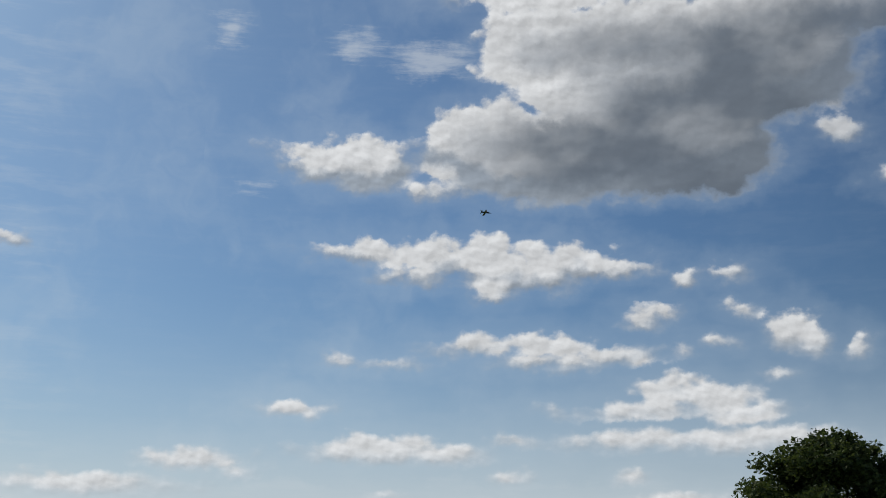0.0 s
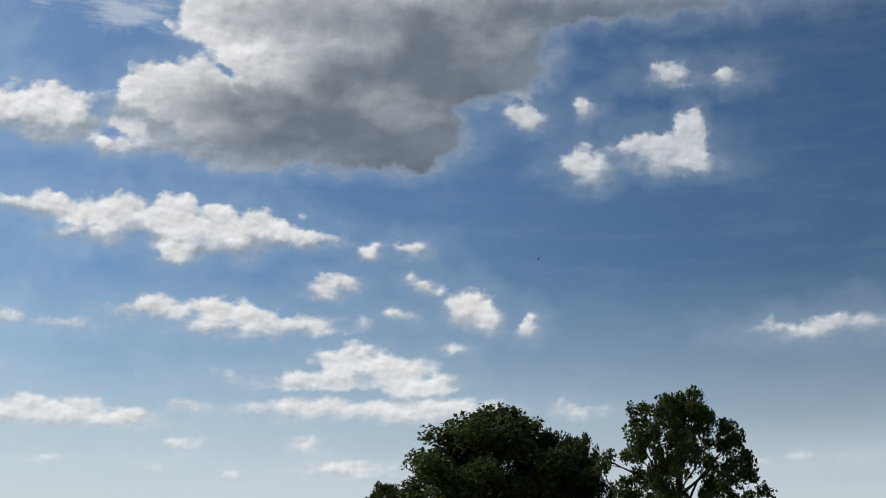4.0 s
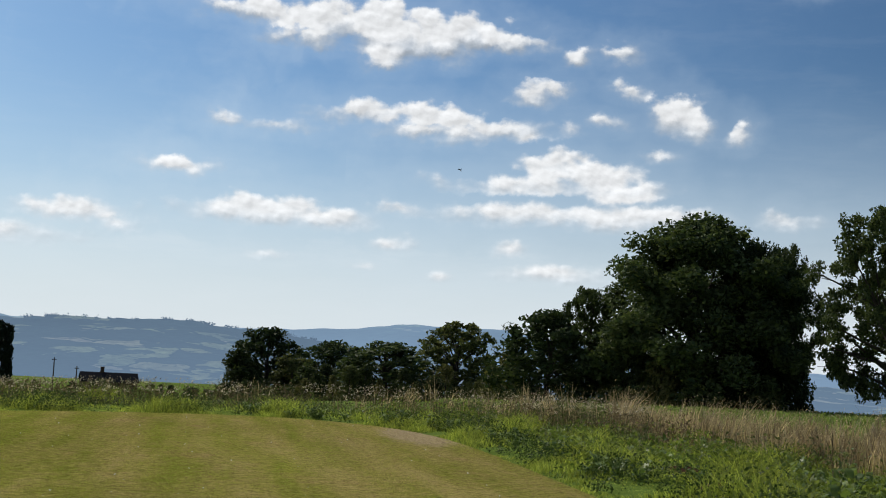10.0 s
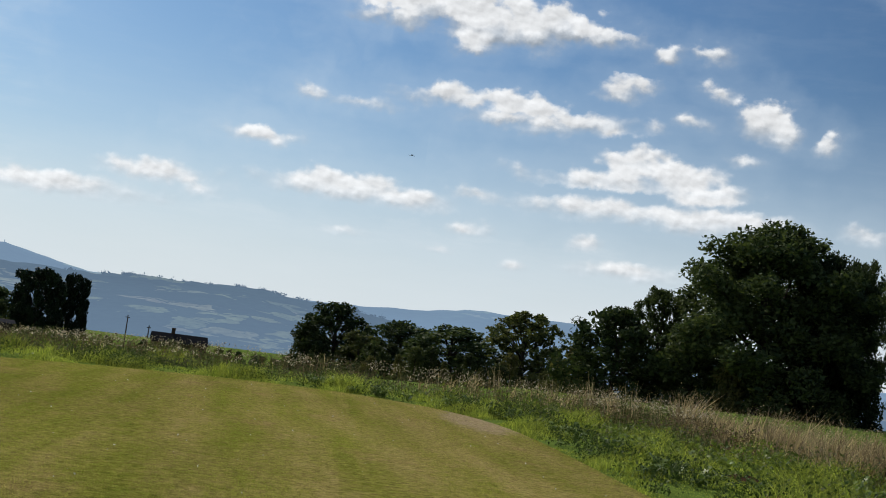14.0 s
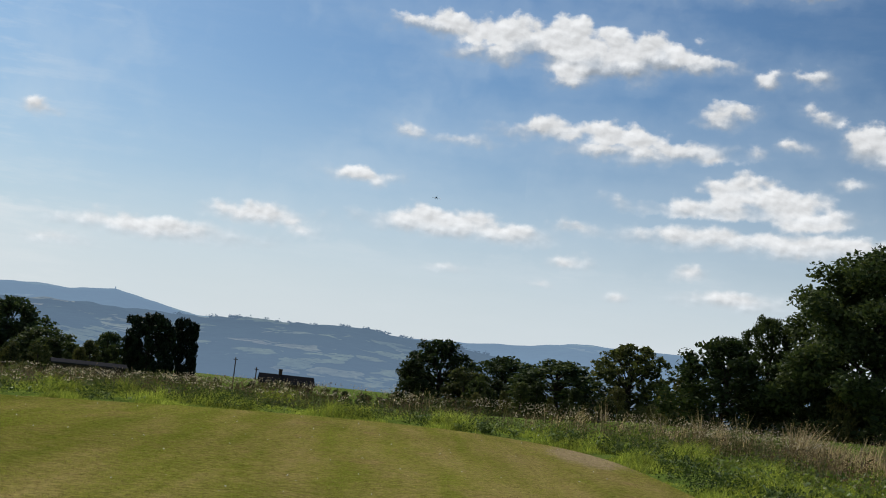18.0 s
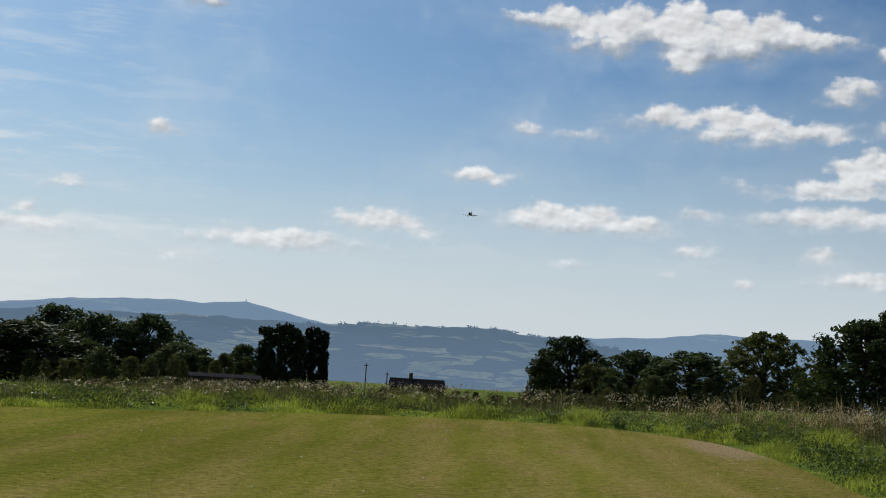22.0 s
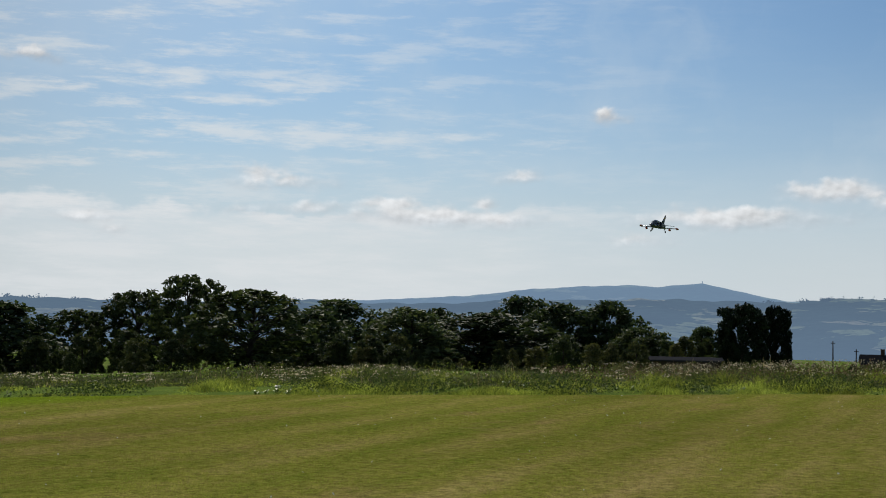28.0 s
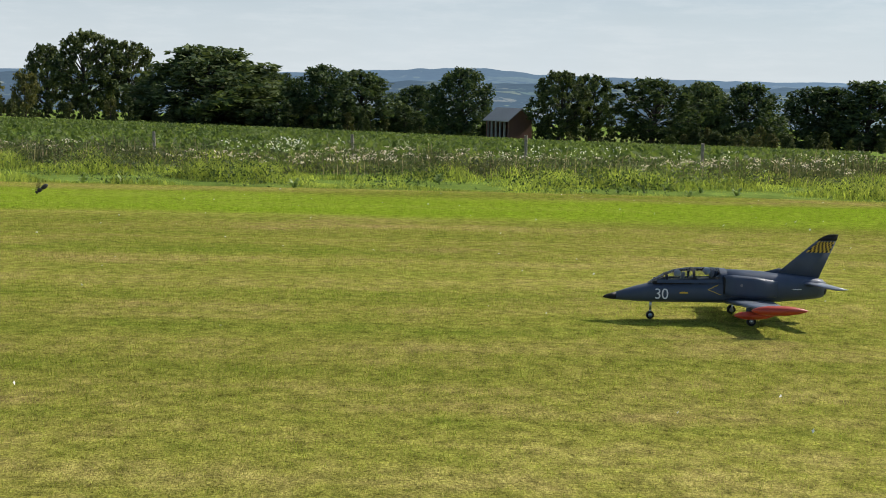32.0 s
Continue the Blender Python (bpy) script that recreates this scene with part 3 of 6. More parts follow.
def ground_z(x, y):
    """Height of the land: level on the strip, then falling away to the valley."""
    x, y = np.asarray(x, float), np.asarray(y, float)
    r, yaw = np.hypot(x, y), np.degrees(np.arctan2(-x, y))
    slope = np.interp(yaw, FALL_YAW, FALL) / 70.0
    near_z = slope * np.clip(np.minimum(r, 420) - np.interp(yaw, (-30, -10, 32, 55), (28, 44, 40, 27)), 0, None)
    near_z -= 0.15 * np.clip((-12 - yaw) / 4, 0, 1) * np.clip(np.minimum(r, 420) - 103, 0, None) * (yaw > -70)
    k = np.clip((r - 420) / 1300, 0, 1)
    k = k * k * (3 - 2 * k)
    return near_z * (1 - k) - 62 * k


# ------------------------------------------------------------------ ground, lawn, hills
yaws = np.radians(np.arange(0, 360, 1.5))
radii = np.concatenate([[0.0], np.geomspace(4, 4900, 70)])
gv, gf = [(0.0, 0.0, -0.03)], []
for r in radii[1:]:
    xs, ys = -np.sin(yaws) * r, np.cos(yaws) * r
    gv += list(zip(xs.tolist(), ys.tolist(), (ground_z(xs, ys) - 0.03).tolist()))
N = len(yaws)
for k in range(N):
    gf.append((0, 1 + k, 1 + (k + 1) % N))
for j in range(len(radii) - 2):
    for k in range(N):
        a, b = 1 + j * N + k, 1 + j * N + (k + 1) % N
        gf.append((a, a + N, b + N, b))
ground = tagged(mesh_object("ground", gv, gf, M_GROUND, smooth=True), "rough green farmland falling away from the airstrip", "ground", kind="structure")

LAWN_EDGE = np.array([(6.0, -45), (5.2, -12), (4.6, 0), (4.5, 18), (4.5, 25), (3.9, 29.5), (2.2, 32.3), (0, 33.2), (-2.2, 32.6), (-5, 31.0), (-8.3, 27.4), (-12.2, 24.0),
                      (-15.4, 21.2), (-17.8, 17.6), (-19.4, 14.0), (-20.1, 9.0), (-20.3, 2.0), (-20.0, -10), (-20.0, -45)], float)


def smooth_line(p, n=2):
    for _ in range(n):
        q = [p[0]]
        for a, b in zip(p[:-1], p[1:]):
            q += [a * 0.75 + b * 0.25, a * 0.25 + b * 0.75]
        p = np.array(q + [p[-1]])
    return p


EDGE = smooth_line(LAWN_EDGE)
lawn = tagged(mesh_object("lawn", [(x, y, 0.0) for x, y in EDGE], [list(range(len(EDGE)))], M_LAWN), "close-mown grass airstrip, green with dry brown patches", "lawn", kind="structure")


def off_lawn(x, y):
    """Distance outside the lawn's edge; negative on the lawn."""
    x, y = x.astype(np.float32), y.astype(np.float32)
    d = np.full(x.shape, 1e9, np.float32)
    inside = np.zeros(x.shape, bool)
    pts = np.vstack([EDGE[::2], EDGE[-1:], EDGE[:1]])
    for (ax, ay), (bx, by) in zip(pts[:-1], pts[1:]):
        dx, dy = bx - ax, by - ay
        t = np.clip(((x - ax) * dx + (y - ay) * dy) / (dx * dx + dy * dy), 0, 1)
        d = np.minimum(d, (x - ax - t * dx) ** 2 + (y - ay - t * dy) ** 2)
        if by != ay:
            inside ^= ((ay > y) != (by > y)) & (x < dx * (y - ay) / dy + ax)
    d = np.sqrt(d)
    return np.where(inside, -d, d)


def hill(name, r0, r1, ridge_yaw, ridge_up, mat, label, rough=1.0, foot=-75.0, steps=26):
    """A range of hills: the crest stands at r1, the foot at r0."""
    az = np.arange(ridge_yaw[0], ridge_yaw[-1] + 0.01, 0.12)
    top = EYE[2] + r1 * np.tan(np.radians(np.interp(az, ridge_yaw, ridge_up)))
    v, f = [], []
    for j in range(steps + 1):
        u = j / steps
        r = r0 + (r1 - r0) * u
        s = u ** 1.25
        for a, t in zip(az, top):
            x, y = polar(a, r)
            w = noise.noise((x * 0.003, y * 0.003, 3.1)) * 38 * u * (1 - u) * 2 + noise.noise((x * 0.02, y * 0.02, 1.7)) * 4.5 * rough * (0.35 + u)
            v.append((x, y, foot + (t - foot) * s + w * min(1.0, 4 * u)))
    n = len(az)
    for j in range(steps):
        for k in range(n - 1):
            a = j * n + k
            f.append((a, a + n, a + n + 1, a + 1))
    back = len(v)
    for a in az:
        x, y = polar(a, r1 + 60)
        v.append((x, y, foot))
    for k in range(n - 1):
        a = steps * n + k
        f.append((a, back + k, back + k + 1, a + 1))
    return tagged(mesh_object(name, v, f, mat, smooth=True), label, "hills", kind="structure")


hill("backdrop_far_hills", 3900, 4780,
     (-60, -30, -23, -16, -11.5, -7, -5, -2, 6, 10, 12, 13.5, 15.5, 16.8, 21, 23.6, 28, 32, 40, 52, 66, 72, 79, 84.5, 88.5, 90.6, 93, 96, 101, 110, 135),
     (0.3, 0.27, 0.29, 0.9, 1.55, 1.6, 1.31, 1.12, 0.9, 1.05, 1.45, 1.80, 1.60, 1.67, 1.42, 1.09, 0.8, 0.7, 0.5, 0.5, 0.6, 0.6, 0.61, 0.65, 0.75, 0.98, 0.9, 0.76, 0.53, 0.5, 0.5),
     M_HILL_FAR, "distant hills with a long summit, blue haze in their colour", 0.6)
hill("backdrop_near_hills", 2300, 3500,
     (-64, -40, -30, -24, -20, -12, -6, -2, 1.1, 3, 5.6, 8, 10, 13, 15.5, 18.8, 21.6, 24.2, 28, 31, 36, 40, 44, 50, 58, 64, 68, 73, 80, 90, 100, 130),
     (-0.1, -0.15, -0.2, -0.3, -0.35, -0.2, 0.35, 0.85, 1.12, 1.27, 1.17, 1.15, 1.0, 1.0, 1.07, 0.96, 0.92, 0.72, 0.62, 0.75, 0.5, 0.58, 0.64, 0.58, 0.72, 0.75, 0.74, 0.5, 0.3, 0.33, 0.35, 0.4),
     M_HILL, "hillside of woods and pale fields, blue haze in its colour", 1.0)

# ------------------------------------------------------------------ trees


def tube(bm_v, bm_f, pts, radii_, sides=6):
    """Tapered limb along points, added to vertex and face lists."""
    base = len(bm_v)
    for i, (p, r) in enumerate(zip(pts, radii_)):
        p = Vector(p)
        d = (Vector(pts[min(i + 1, len(pts) - 1)]) - Vector(pts[max(i - 1, 0)])).normalized()
        a = d.orthogonal().normalized()
        b = d.cross(a)
        for k in range(sides):
            q = p + (a * math.cos(k * math.tau / sides) + b * math.sin(k * math.tau / sides)) * r
            bm_v.append(tuple(q))
    for i in range(len(pts) - 1):
        for k in range(sides):
            k2 = (k + 1) % sides
            bm_f.append((base + i * sides + k, base + i * sides + k2, base + (i + 1) * sides + k2, base + (i + 1) * sides + k))


def leaf_cards(rng, centres, size, flat_up=0.35):
    """Small bent leaf sprays at the given points."""
    n = len(centres)
    a = rng.normal(size=(n, 3))
    a /= np.linalg.norm(a, axis=1)[:, None]
    b = rng.normal(size=(n, 3))
    b[:, 2] *= flat_up
    b -= a * (a * b).sum(1)[:, None]
    b /= np.linalg.norm(b, axis=1)[:, None]
    s = size * rng.uniform(0.6, 1.4, (n, 1))
    nrm = np.cross(a, b)
    p0 = centres - a * s
    p1 = centres + b * s * 0.55 + nrm * s * 0.2
    p2 = centres + a * s
    p3 = centres - b * s * 0.55 + nrm * s * 0.2
    v = np.stack([p0, p1, p2, p3], 1).reshape(-1, 3)
    i = np.arange(n)[:, None] * 4
    return v, np.concatenate([i + (0, 1, 2), i + (0, 2, 3)]).reshape(-1, 3)


def tree_parts(seed, kind, leaves, size):
    """Trunk and crown meshes of a tree one metre high and one metre wide: boughs on a dome, each a bunch of leafy lobes."""
    rng = np.random.default_rng(seed)
    low, boughs, bough_r, per, lobe_r = {"b": (0.0, 118, (0.08, 0.13), 8, (0.04, 0.072)), "o": (0.12, 170, (0.05, 0.085), 5, (0.020, 0.036)),
                                         "c": (0.0, 190, (0.05, 0.08), 5, (0.05, 0.07)), "h": (0.0, 16, (0.12, 0.2), 6, (0.07, 0.12))}[kind]
    cs, tips = [], []
    for i in range(boughs):
        u = (i + rng.uniform(0, 1)) / boughs
        ang = i * 2.39996 + rng.uniform(-0.5, 0.5)
        if kind == "c":
            rad = 0.46 * min(1.0, (1.05 - u) * 8.0)
        elif kind == "h":
            rad = 0.50 * math.sqrt(max(0.0, 1 - u * u * 0.96))
        else:
            if kind == "b":
                u = 1 - (1 - u) ** 0.9
                rad = 0.5 * max(0.02, 1 - (max(0.0, u - 0.22) / 0.785) ** 2.5) ** 0.42 * min(1.0, 0.86 + 0.6 * u)
            else:
                rad = 0.5 * math.sqrt(max(0.02, 1 - ((u - 0.46) / 0.575) ** 2))
            rad *= 1 + 0.05 * math.sin(ang * 2 + seed) + 0.07 * math.sin(ang * 3 + u * 7 + seed * 2)
        br = rng.uniform(*bough_r)
        r = max(0.0, rad - br * 0.75) * math.sqrt(rng.uniform(0.25 if kind == "c" else 0.12 if kind == "b" else 0.08, 1))
        c = np.array((math.cos(ang) * r, math.sin(ang) * r, low + (1 - low - br * 0.7) * u))
        tips.append(c)
        for _ in range(per):
            d = rng.normal(size=3)
            d /= np.linalg.norm(d)
            lr = rng.uniform(*lobe_r)
            p = c + d * (br - lr * 0.6) * rng.uniform(0.5, 1.0) * (1, 1, 0.75)
            cs.append((*p, lr))
    cs = np.array(cs)
    w = cs[:, 3] ** 2
    pick = rng.choice(len(cs), leaves, p=w / w.sum())
    d = rng.normal(size=(leaves, 3))
    d /= np.linalg.norm(d, axis=1)[:, None]
    rad = cs[pick, 3] * rng.uniform(0.35, 1.7 if kind == "o" else 1.15, leaves) ** 0.6
    pts = cs[pick, :3] + d * rad[:, None] * (1, 1, 0.8)
    pts[:, 2] = np.maximum(pts[:, 2], 0.01)
    crown = leaf_cards(rng, pts, size)
    tv, tf = [], []
    lean = rng.normal(0, 0.02, 2)
    th = 0.5 if kind in "bo" else 0.6
    tube(tv, tf, [(0, 0, -0.03), (lean[0] * 0.3, lean[1] * 0.3, th * 0.3), (lean[0], lean[1], th), (lean[0] * 1.5, lean[1] * 1.5, 0.88)], [0.034, 0.024, 0.016, 0.004], 7)
    for c in tips[::4]:
        z0 = max(0.1, c[2] * rng.uniform(0.45, 0.75))
        s = Vector((lean[0] * z0 / th, lean[1] * z0 / th, z0))
        e = Vector(c)
        mid = s.lerp(e, 0.5) + Vector((*rng.normal(0, 0.02, 2), rng.uniform(-0.01, 0.05)))
        tube(tv, tf, [s, mid, e], [0.009, 0.006, 0.0015], 5)
        for _ in range(2):
            twig = e + Vector(rng.normal(0, 0.028, 3))
            tube(tv, tf, [mid.lerp(e, 0.5), twig], [0.004, 0.0012], 4)
    return crown, (tv, tf)


PROTO = {}


def proto(key, seed, kind, leaves, size, leaf_mat):
    (cv, cf), (tv, tf) = tree_parts(seed, kind, leaves, size)
    meshes = []
    for nm, v, f, mt in (("crown", cv, cf, leaf_mat), ("trunk", tv, tf, M_BARK)):
        me = bpy.data.meshes.new(nm)
        fill_mesh(me, v, f)
        me.materials.append(mt)
        meshes.append(me)
    PROTO[key] = meshes


for i in range(2):
    proto(("b", "hi", i), 11 + i, "b", 62000, 0.0115, M_LEAF)
    proto(("o", "hi", i), 21 + i, "o", 36000, 0.0105, M_LEAF_OPEN)
for i in range(4):
    proto(("b", "lo", i), 31 + i, "b", 7000, 0.026, M_LEAF)
    proto(("h", "lo", i), 51 + i, "h", 2200, 0.039, M_BUSH)
for i in range(3):
    proto(("o", "lo", i), 41 + i, "o", 6500, 0.024, M_LEAF_OPEN)
for i in range(2):
    proto(("c", "lo", i), 61 + i, "c", 16000, 0.026, M_YEW)

NAMES = {"b": ("tree", "dense dark green broadleaf tree with a rounded crown", "tree"), "o": ("tree", "open-crowned broadleaf tree with sky showing through", "tree"),
         "c": ("conifer", "dense blackish green conifer clipped to a column", "conifer"), "h": ("bush", "rounded dark green hedgerow bush", "bush")}


BROAD = {"b": 1.75, "o": 1.45, "h": 1.5, "c": 1.10}


def plant(kind, yaw, r, height, width, k):
    """One tree or bush at a bearing and distance; a long low thicket becomes several bushes in a row."""
    n = math.ceil(width * BROAD[kind] / height / 1.45) if kind == "h" else 1
    if n > 1:
        for i in range(n):
            plant(kind, yaw + math.degrees(width / n * 1.2 * (i - (n - 1) / 2) / r), r + 1.3 * math.sin(k + i * 2.1), height * (0.82 + 0.2 * math.sin(k * 1.7 + i * 2.4) ** 2), min(width / n, height * 0.9), k + i)
        return
    level = "hi" if kind in "bo" and height / r > 0.075 else "lo"
    crown, trunk = PROTO[kind, level, k % len([1 for q in PROTO if q[:2] == (kind, level)])]
    name, label, cat = NAMES[kind]
    x, y = polar(yaw, r)
    ob = tagged(new(name), label, cat, group="trees round the airfield" if kind != "h" else "hedgerow bushes")
    for nm, me in (("trunk", trunk), ("crown", crown)):
        new(nm, me).parent = ob
    wide = BROAD[kind] if level == "lo" else 1.08
    ob.matrix_basis = pose(x, y, float(ground_z(x, y)) - 0.05, 0, 0, (k * 77) % 360) @ Matrix.Diagonal((width * wide, width * wide, height * 1.02, 1))
    return ob


plant("b", -19.9, 97, 14.5, 17.6, 0)
plant("b", -22.4, 99, 13.0, 9.0, 91)
plant("o", -15.2, 101, 9.3, 6.2, 1)
plant("o", -23.5, 105, 13.4, 7.0, 2)
plant("o", -28.2, 89, 14.2, 11.0, 3)
plant("b", -13.4, 96, 7.2, 5.1, 4)
plant("o", -9.4, 160, 9.8, 9.1, 5)
plant("b", -6.3, 156, 7.3, 8.7, 6)
plant("b", -3.9, 168, 7.9, 6.7, 7)
plant("b", -1.0, 160, 9.1, 6.7, 8)
plant("h", 0.2, 153, 6.0, 5.1, 9)
plant("h", -2.2, 152, 5.7, 5.0, 10)
plant("h", -11.8, 131, 5.2, 4.6, 11)
plant("h", -17.7, 92, 4.4, 4.7, 12)
plant("h", -33.3, 86, 4.8, 5.0, 13)
plant("c", 11.8, 140, 7.6, 5.5, 14)
plant("c", 10.4, 144, 7.7, 3.7, 15)
plant("b", 13.4, 153, 5.8, 4.0, 16)
plant("b", 17.6, 168, 9.6, 6.8, 17)
plant("b", 16.1, 160, 6.0, 6.2, 18)
plant("b", 19.7, 166, 9.1, 8.0, 19)
plant("b", 21.4, 172, 10.2, 7.7, 20)
plant("b", 22.9, 147, 6.8, 11.5, 21)
plant("b", 25.2, 163, 8.1, 6.6, 22)
plant("b", 26.4, 140, 7.0, 7.6, 23)
plant("h", 18.9, 115, 3.4, 4.3, 24)
plant("h", 20.8, 118, 2.6, 6.8, 25)
plant("h", 17.2, 128, 3.3, 6.1, 26)
plant("h", 15.0, 147, 4.4, 6.6, 27)
plant("h", 28.3, 120, 2.7, 6.8, 28)
plant("h", 25.8, 115, 1.3, 7.2, 29)
plant("h", 13.8, 128, 2.3, 4.0, 30)
plant("o", 33.5, 112, 7.0, 9.3, 31)
plant("o", 36.1, 121, 8.9, 6.2, 32)
plant("b", 29.6, 160, 9.0, 8.6, 33)
plant("b", 30.7, 134, 6.5, 6.5, 34)
plant("h", 28.7, 121, 3.8, 5.4, 35)
plant("h", 27.6, 118, 2.4, 4.2, 36)
plant("h", 37.6, 105, 3.2, 4.7, 37)
plant("o", 47.8, 124, 11.1, 12.2, 38)
plant("b", 50.4, 134, 4.7, 5.3, 39)
plant("b", 43.9, 128, 7.1, 7.9, 40)
plant("o", 40.8, 137, 6.6, 6.0, 41)
plant("o", 38.4, 131, 8.1, 7.0, 42)
plant("h", 53.5, 152, 4.3, 5.4, 43)
plant("h", 51.7, 168, 5.5, 5.2, 44)
plant("b", 59.7, 152, 5.5, 6.4, 45)
plant("b", 58.3, 192, 7.0, 6.4, 46)
plant("h", 55.8, 144, 2.6, 7.6, 47)
plant("b", 62.7, 147, 9.8, 3.6, 48)
plant("b", 61.3, 150, 10.4, 4.3, 49)
plant("b", 64.0, 140, 8.6, 4.0, 50)
plant("b", 59.5, 156, 6.3, 6.9, 51)
plant("b", 58.3, 176, 6.1, 4.7, 52)
plant("h", 56.4, 160, 2.7, 7.1, 53)
plant("h", 53.5, 179, 5.0, 7.1, 54)
plant("h", 51.5, 172, 5.0, 5.7, 55)
plant("b", 69.8, 128, 6.7, 6.5, 56)
plant("b", 65.8, 240, 13.2, 9.0, 57)
plant("b", 67.6, 248, 13.0, 9.3, 58)
plant("h", 66.4, 124, 2.0, 3.6, 59)
plant("h", 67.7, 136, 2.2, 3.0, 60)
plant("b", 74.2, 240, 12.6, 11.9, 61)
plant("b", 76.3, 240, 11.3, 9.5, 62)
plant("b", 72.5, 240, 11.8, 4.2, 63)
plant("b", 79.1, 192, 9.4, 7.8, 64)
plant("b", 81.0, 200, 9.7, 6.0, 65)
plant("h", 66.3, 136, 2.3, 3.6, 66)
plant("h", 78.4, 144, 1.9, 6.0, 67)
plant("h", 80.9, 147, 1.7, 5.2, 68)
plant("o", 107.9, 200, 12.9, 9.3, 69)
plant("o", 109.6, 208, 11.1, 6.0, 70)
plant("o", 106.1, 204, 11.9, 7.4, 71)
plant("b", 102.9, 176, 10.5, 13.6, 72)
plant("b", 99.8, 200, 8.4, 7.1, 73)
plant("b", 97.8, 172, 8.7, 6.1, 74)
plant("b", 96.1, 179, 8.5, 7.9, 75)
plant("b", 94.2, 179, 4.0, 4.0, 76)
plant("b", 93.6, 208, 7.8, 6.0, 77)
plant("b", 91.6, 169, 9.1, 5.8, 78)
plant("o", 87.3, 156, 8.5, 6.2, 79)
plant("o", 85.9, 160, 8.4, 5.3, 80)
plant("o", 83.2, 153, 7.8, 9.2, 81)
plant("b", 81.1, 188, 9.3, 5.7, 82)
plant("h", 80.4, 147, 2.0, 5.5, 83)
plant("h", 99.3, 168, 3.4, 7.8, 84)
plant("b", 101.9, 188, 9.6, 10.8, 85)
plant("h", 111.1, 192, 6.8, 7.6, 86)
plant("h", 80.6, 147, 1.9, 4.9, 87)
plant("h", 78.4, 140, 1.8, 5.6, 88)

# hedgerow that closes the gaps between the trees
hedge = random.Random(8)
for a0, a1, step, r, h in ((-13.0, -2.5, 0.9, 134, 3.0), (-16.5, 1.0, 0.95, 150, 3.6), (1.0, 12.8, 0.42, 100, 0.95), (12.8, 31.0, 1.4, 135, 3.4), (29.0, 57.0, 1.1, 120, 3.0), (57.0, 82.0, 1.3, 150, 2.2), (82.0, 112.0, 1.0, 175, 2.6)):
    a, k = a0, 0
    while a < a1:
        tall = h * hedge.uniform(0.6, 1.35)
        plant("h", a, r * hedge.uniform(0.94, 1.08), tall, min(r * math.radians(step) * hedge.uniform(1.0, 1.5), tall * 1.25), k * 3 + 1)
        a += step * hedge.uniform(0.75, 1.25)
        k += 1

# ------------------------------------------------------------------ verge plants


def scatter(rng, n, box):
    return rng.uniform(box[0], box[1], n), rng.uniform(box[2], box[3], n)


def clumps(x, y, scale, seed):
    """A soft patchiness from -1 to 1, by place."""
    k = np.random.default_rng(seed)
    v = np.zeros_like(x)
    for i in range(9):
        a, f, p = k.uniform(0, math.tau), scale * k.uniform(0.5, 2.2), k.uniform(0, math.tau)
        v += np.sin((x * math.cos(a) + y * math.sin(a)) * f + p)
    return np.clip(v / 4.2, -1, 1)


def blades(name, rng, x, y, h, width, lean, mat, label, category, wind=0.0):
    """Upright blades, one triangle each, some bent over."""
    n = len(x)
    z = np.maximum(ground_z(x, y), -30) - 0.03 if name != "mown_grass_blades" else np.zeros(n)
    ang = rng.uniform(0, math.tau, n)
    hh = h * rng.uniform(0.55, 1.25, n)
    dx, dy = rng.normal(wind, lean, n) * hh, rng.normal(0, lean, n) * hh
    wx, wy = np.cos(ang) * width * 0.5, np.sin(ang) * width * 0.5
    v = np.stack([np.stack([x - wx, y - wy, z - 0.01], 1), np.stack([x + wx, y + wy, z - 0.01], 1), np.stack([x + dx, y + dy, z + hh], 1)], 1).reshape(-1, 3)
    return tagged(mesh_object(name, v, np.arange(n * 3).reshape(-1, 3), mat), label, category, kind="stuff")


def leafage(name, rng, x, y, h, size, mat, label, category, low=0.15):
    """Small leaves spread over the height of a stand of plants."""
    z = ground_z(x, y) - 0.03 + h * rng.uniform(low, 1.0, len(x))
    v, f = leaf_cards(rng, np.stack([x, y, z], 1), size, 0.7)
    return tagged(mesh_object(name, v, f, mat), label, category, kind="stuff")


def along(rng, n, near, far, yaw0, yaw1, thin=None):
    """Random places in a band outside the lawn's edge, between two bearings."""
    p = EDGE[4:-4]
    seg = np.diff(p, axis=0)
    size = np.hypot(seg[:, 0], seg[:, 1])
    nv = np.stack([seg[:, 1], -seg[:, 0]], 1) / size[:, None]
    vn = np.vstack([nv[:1], nv[:-1] + nv[1:], nv[-1:]])
    vn /= np.linalg.norm(vn, axis=1)[:, None]
    k = rng.choice(len(seg), n, p=size / size.sum())
    u = rng.uniform(size=(n, 1))
    nn = vn[k] * (1 - u) + vn[k + 1] * u
    d = rng.uniform(near, far, n)
    q = p[k] + seg[k] * u + nn * d[:, None]
    x, y = q[:, 0], q[:, 1]
    yaw = np.degrees(np.arctan2(-x, y))
    keep = (yaw > yaw0) & (yaw < yaw1)
    if thin is not None:
        keep &= rng.uniform(size=n) < np.clip(thin(x, y, d), 0, 1)
    return x[keep], y[keep], d[keep]


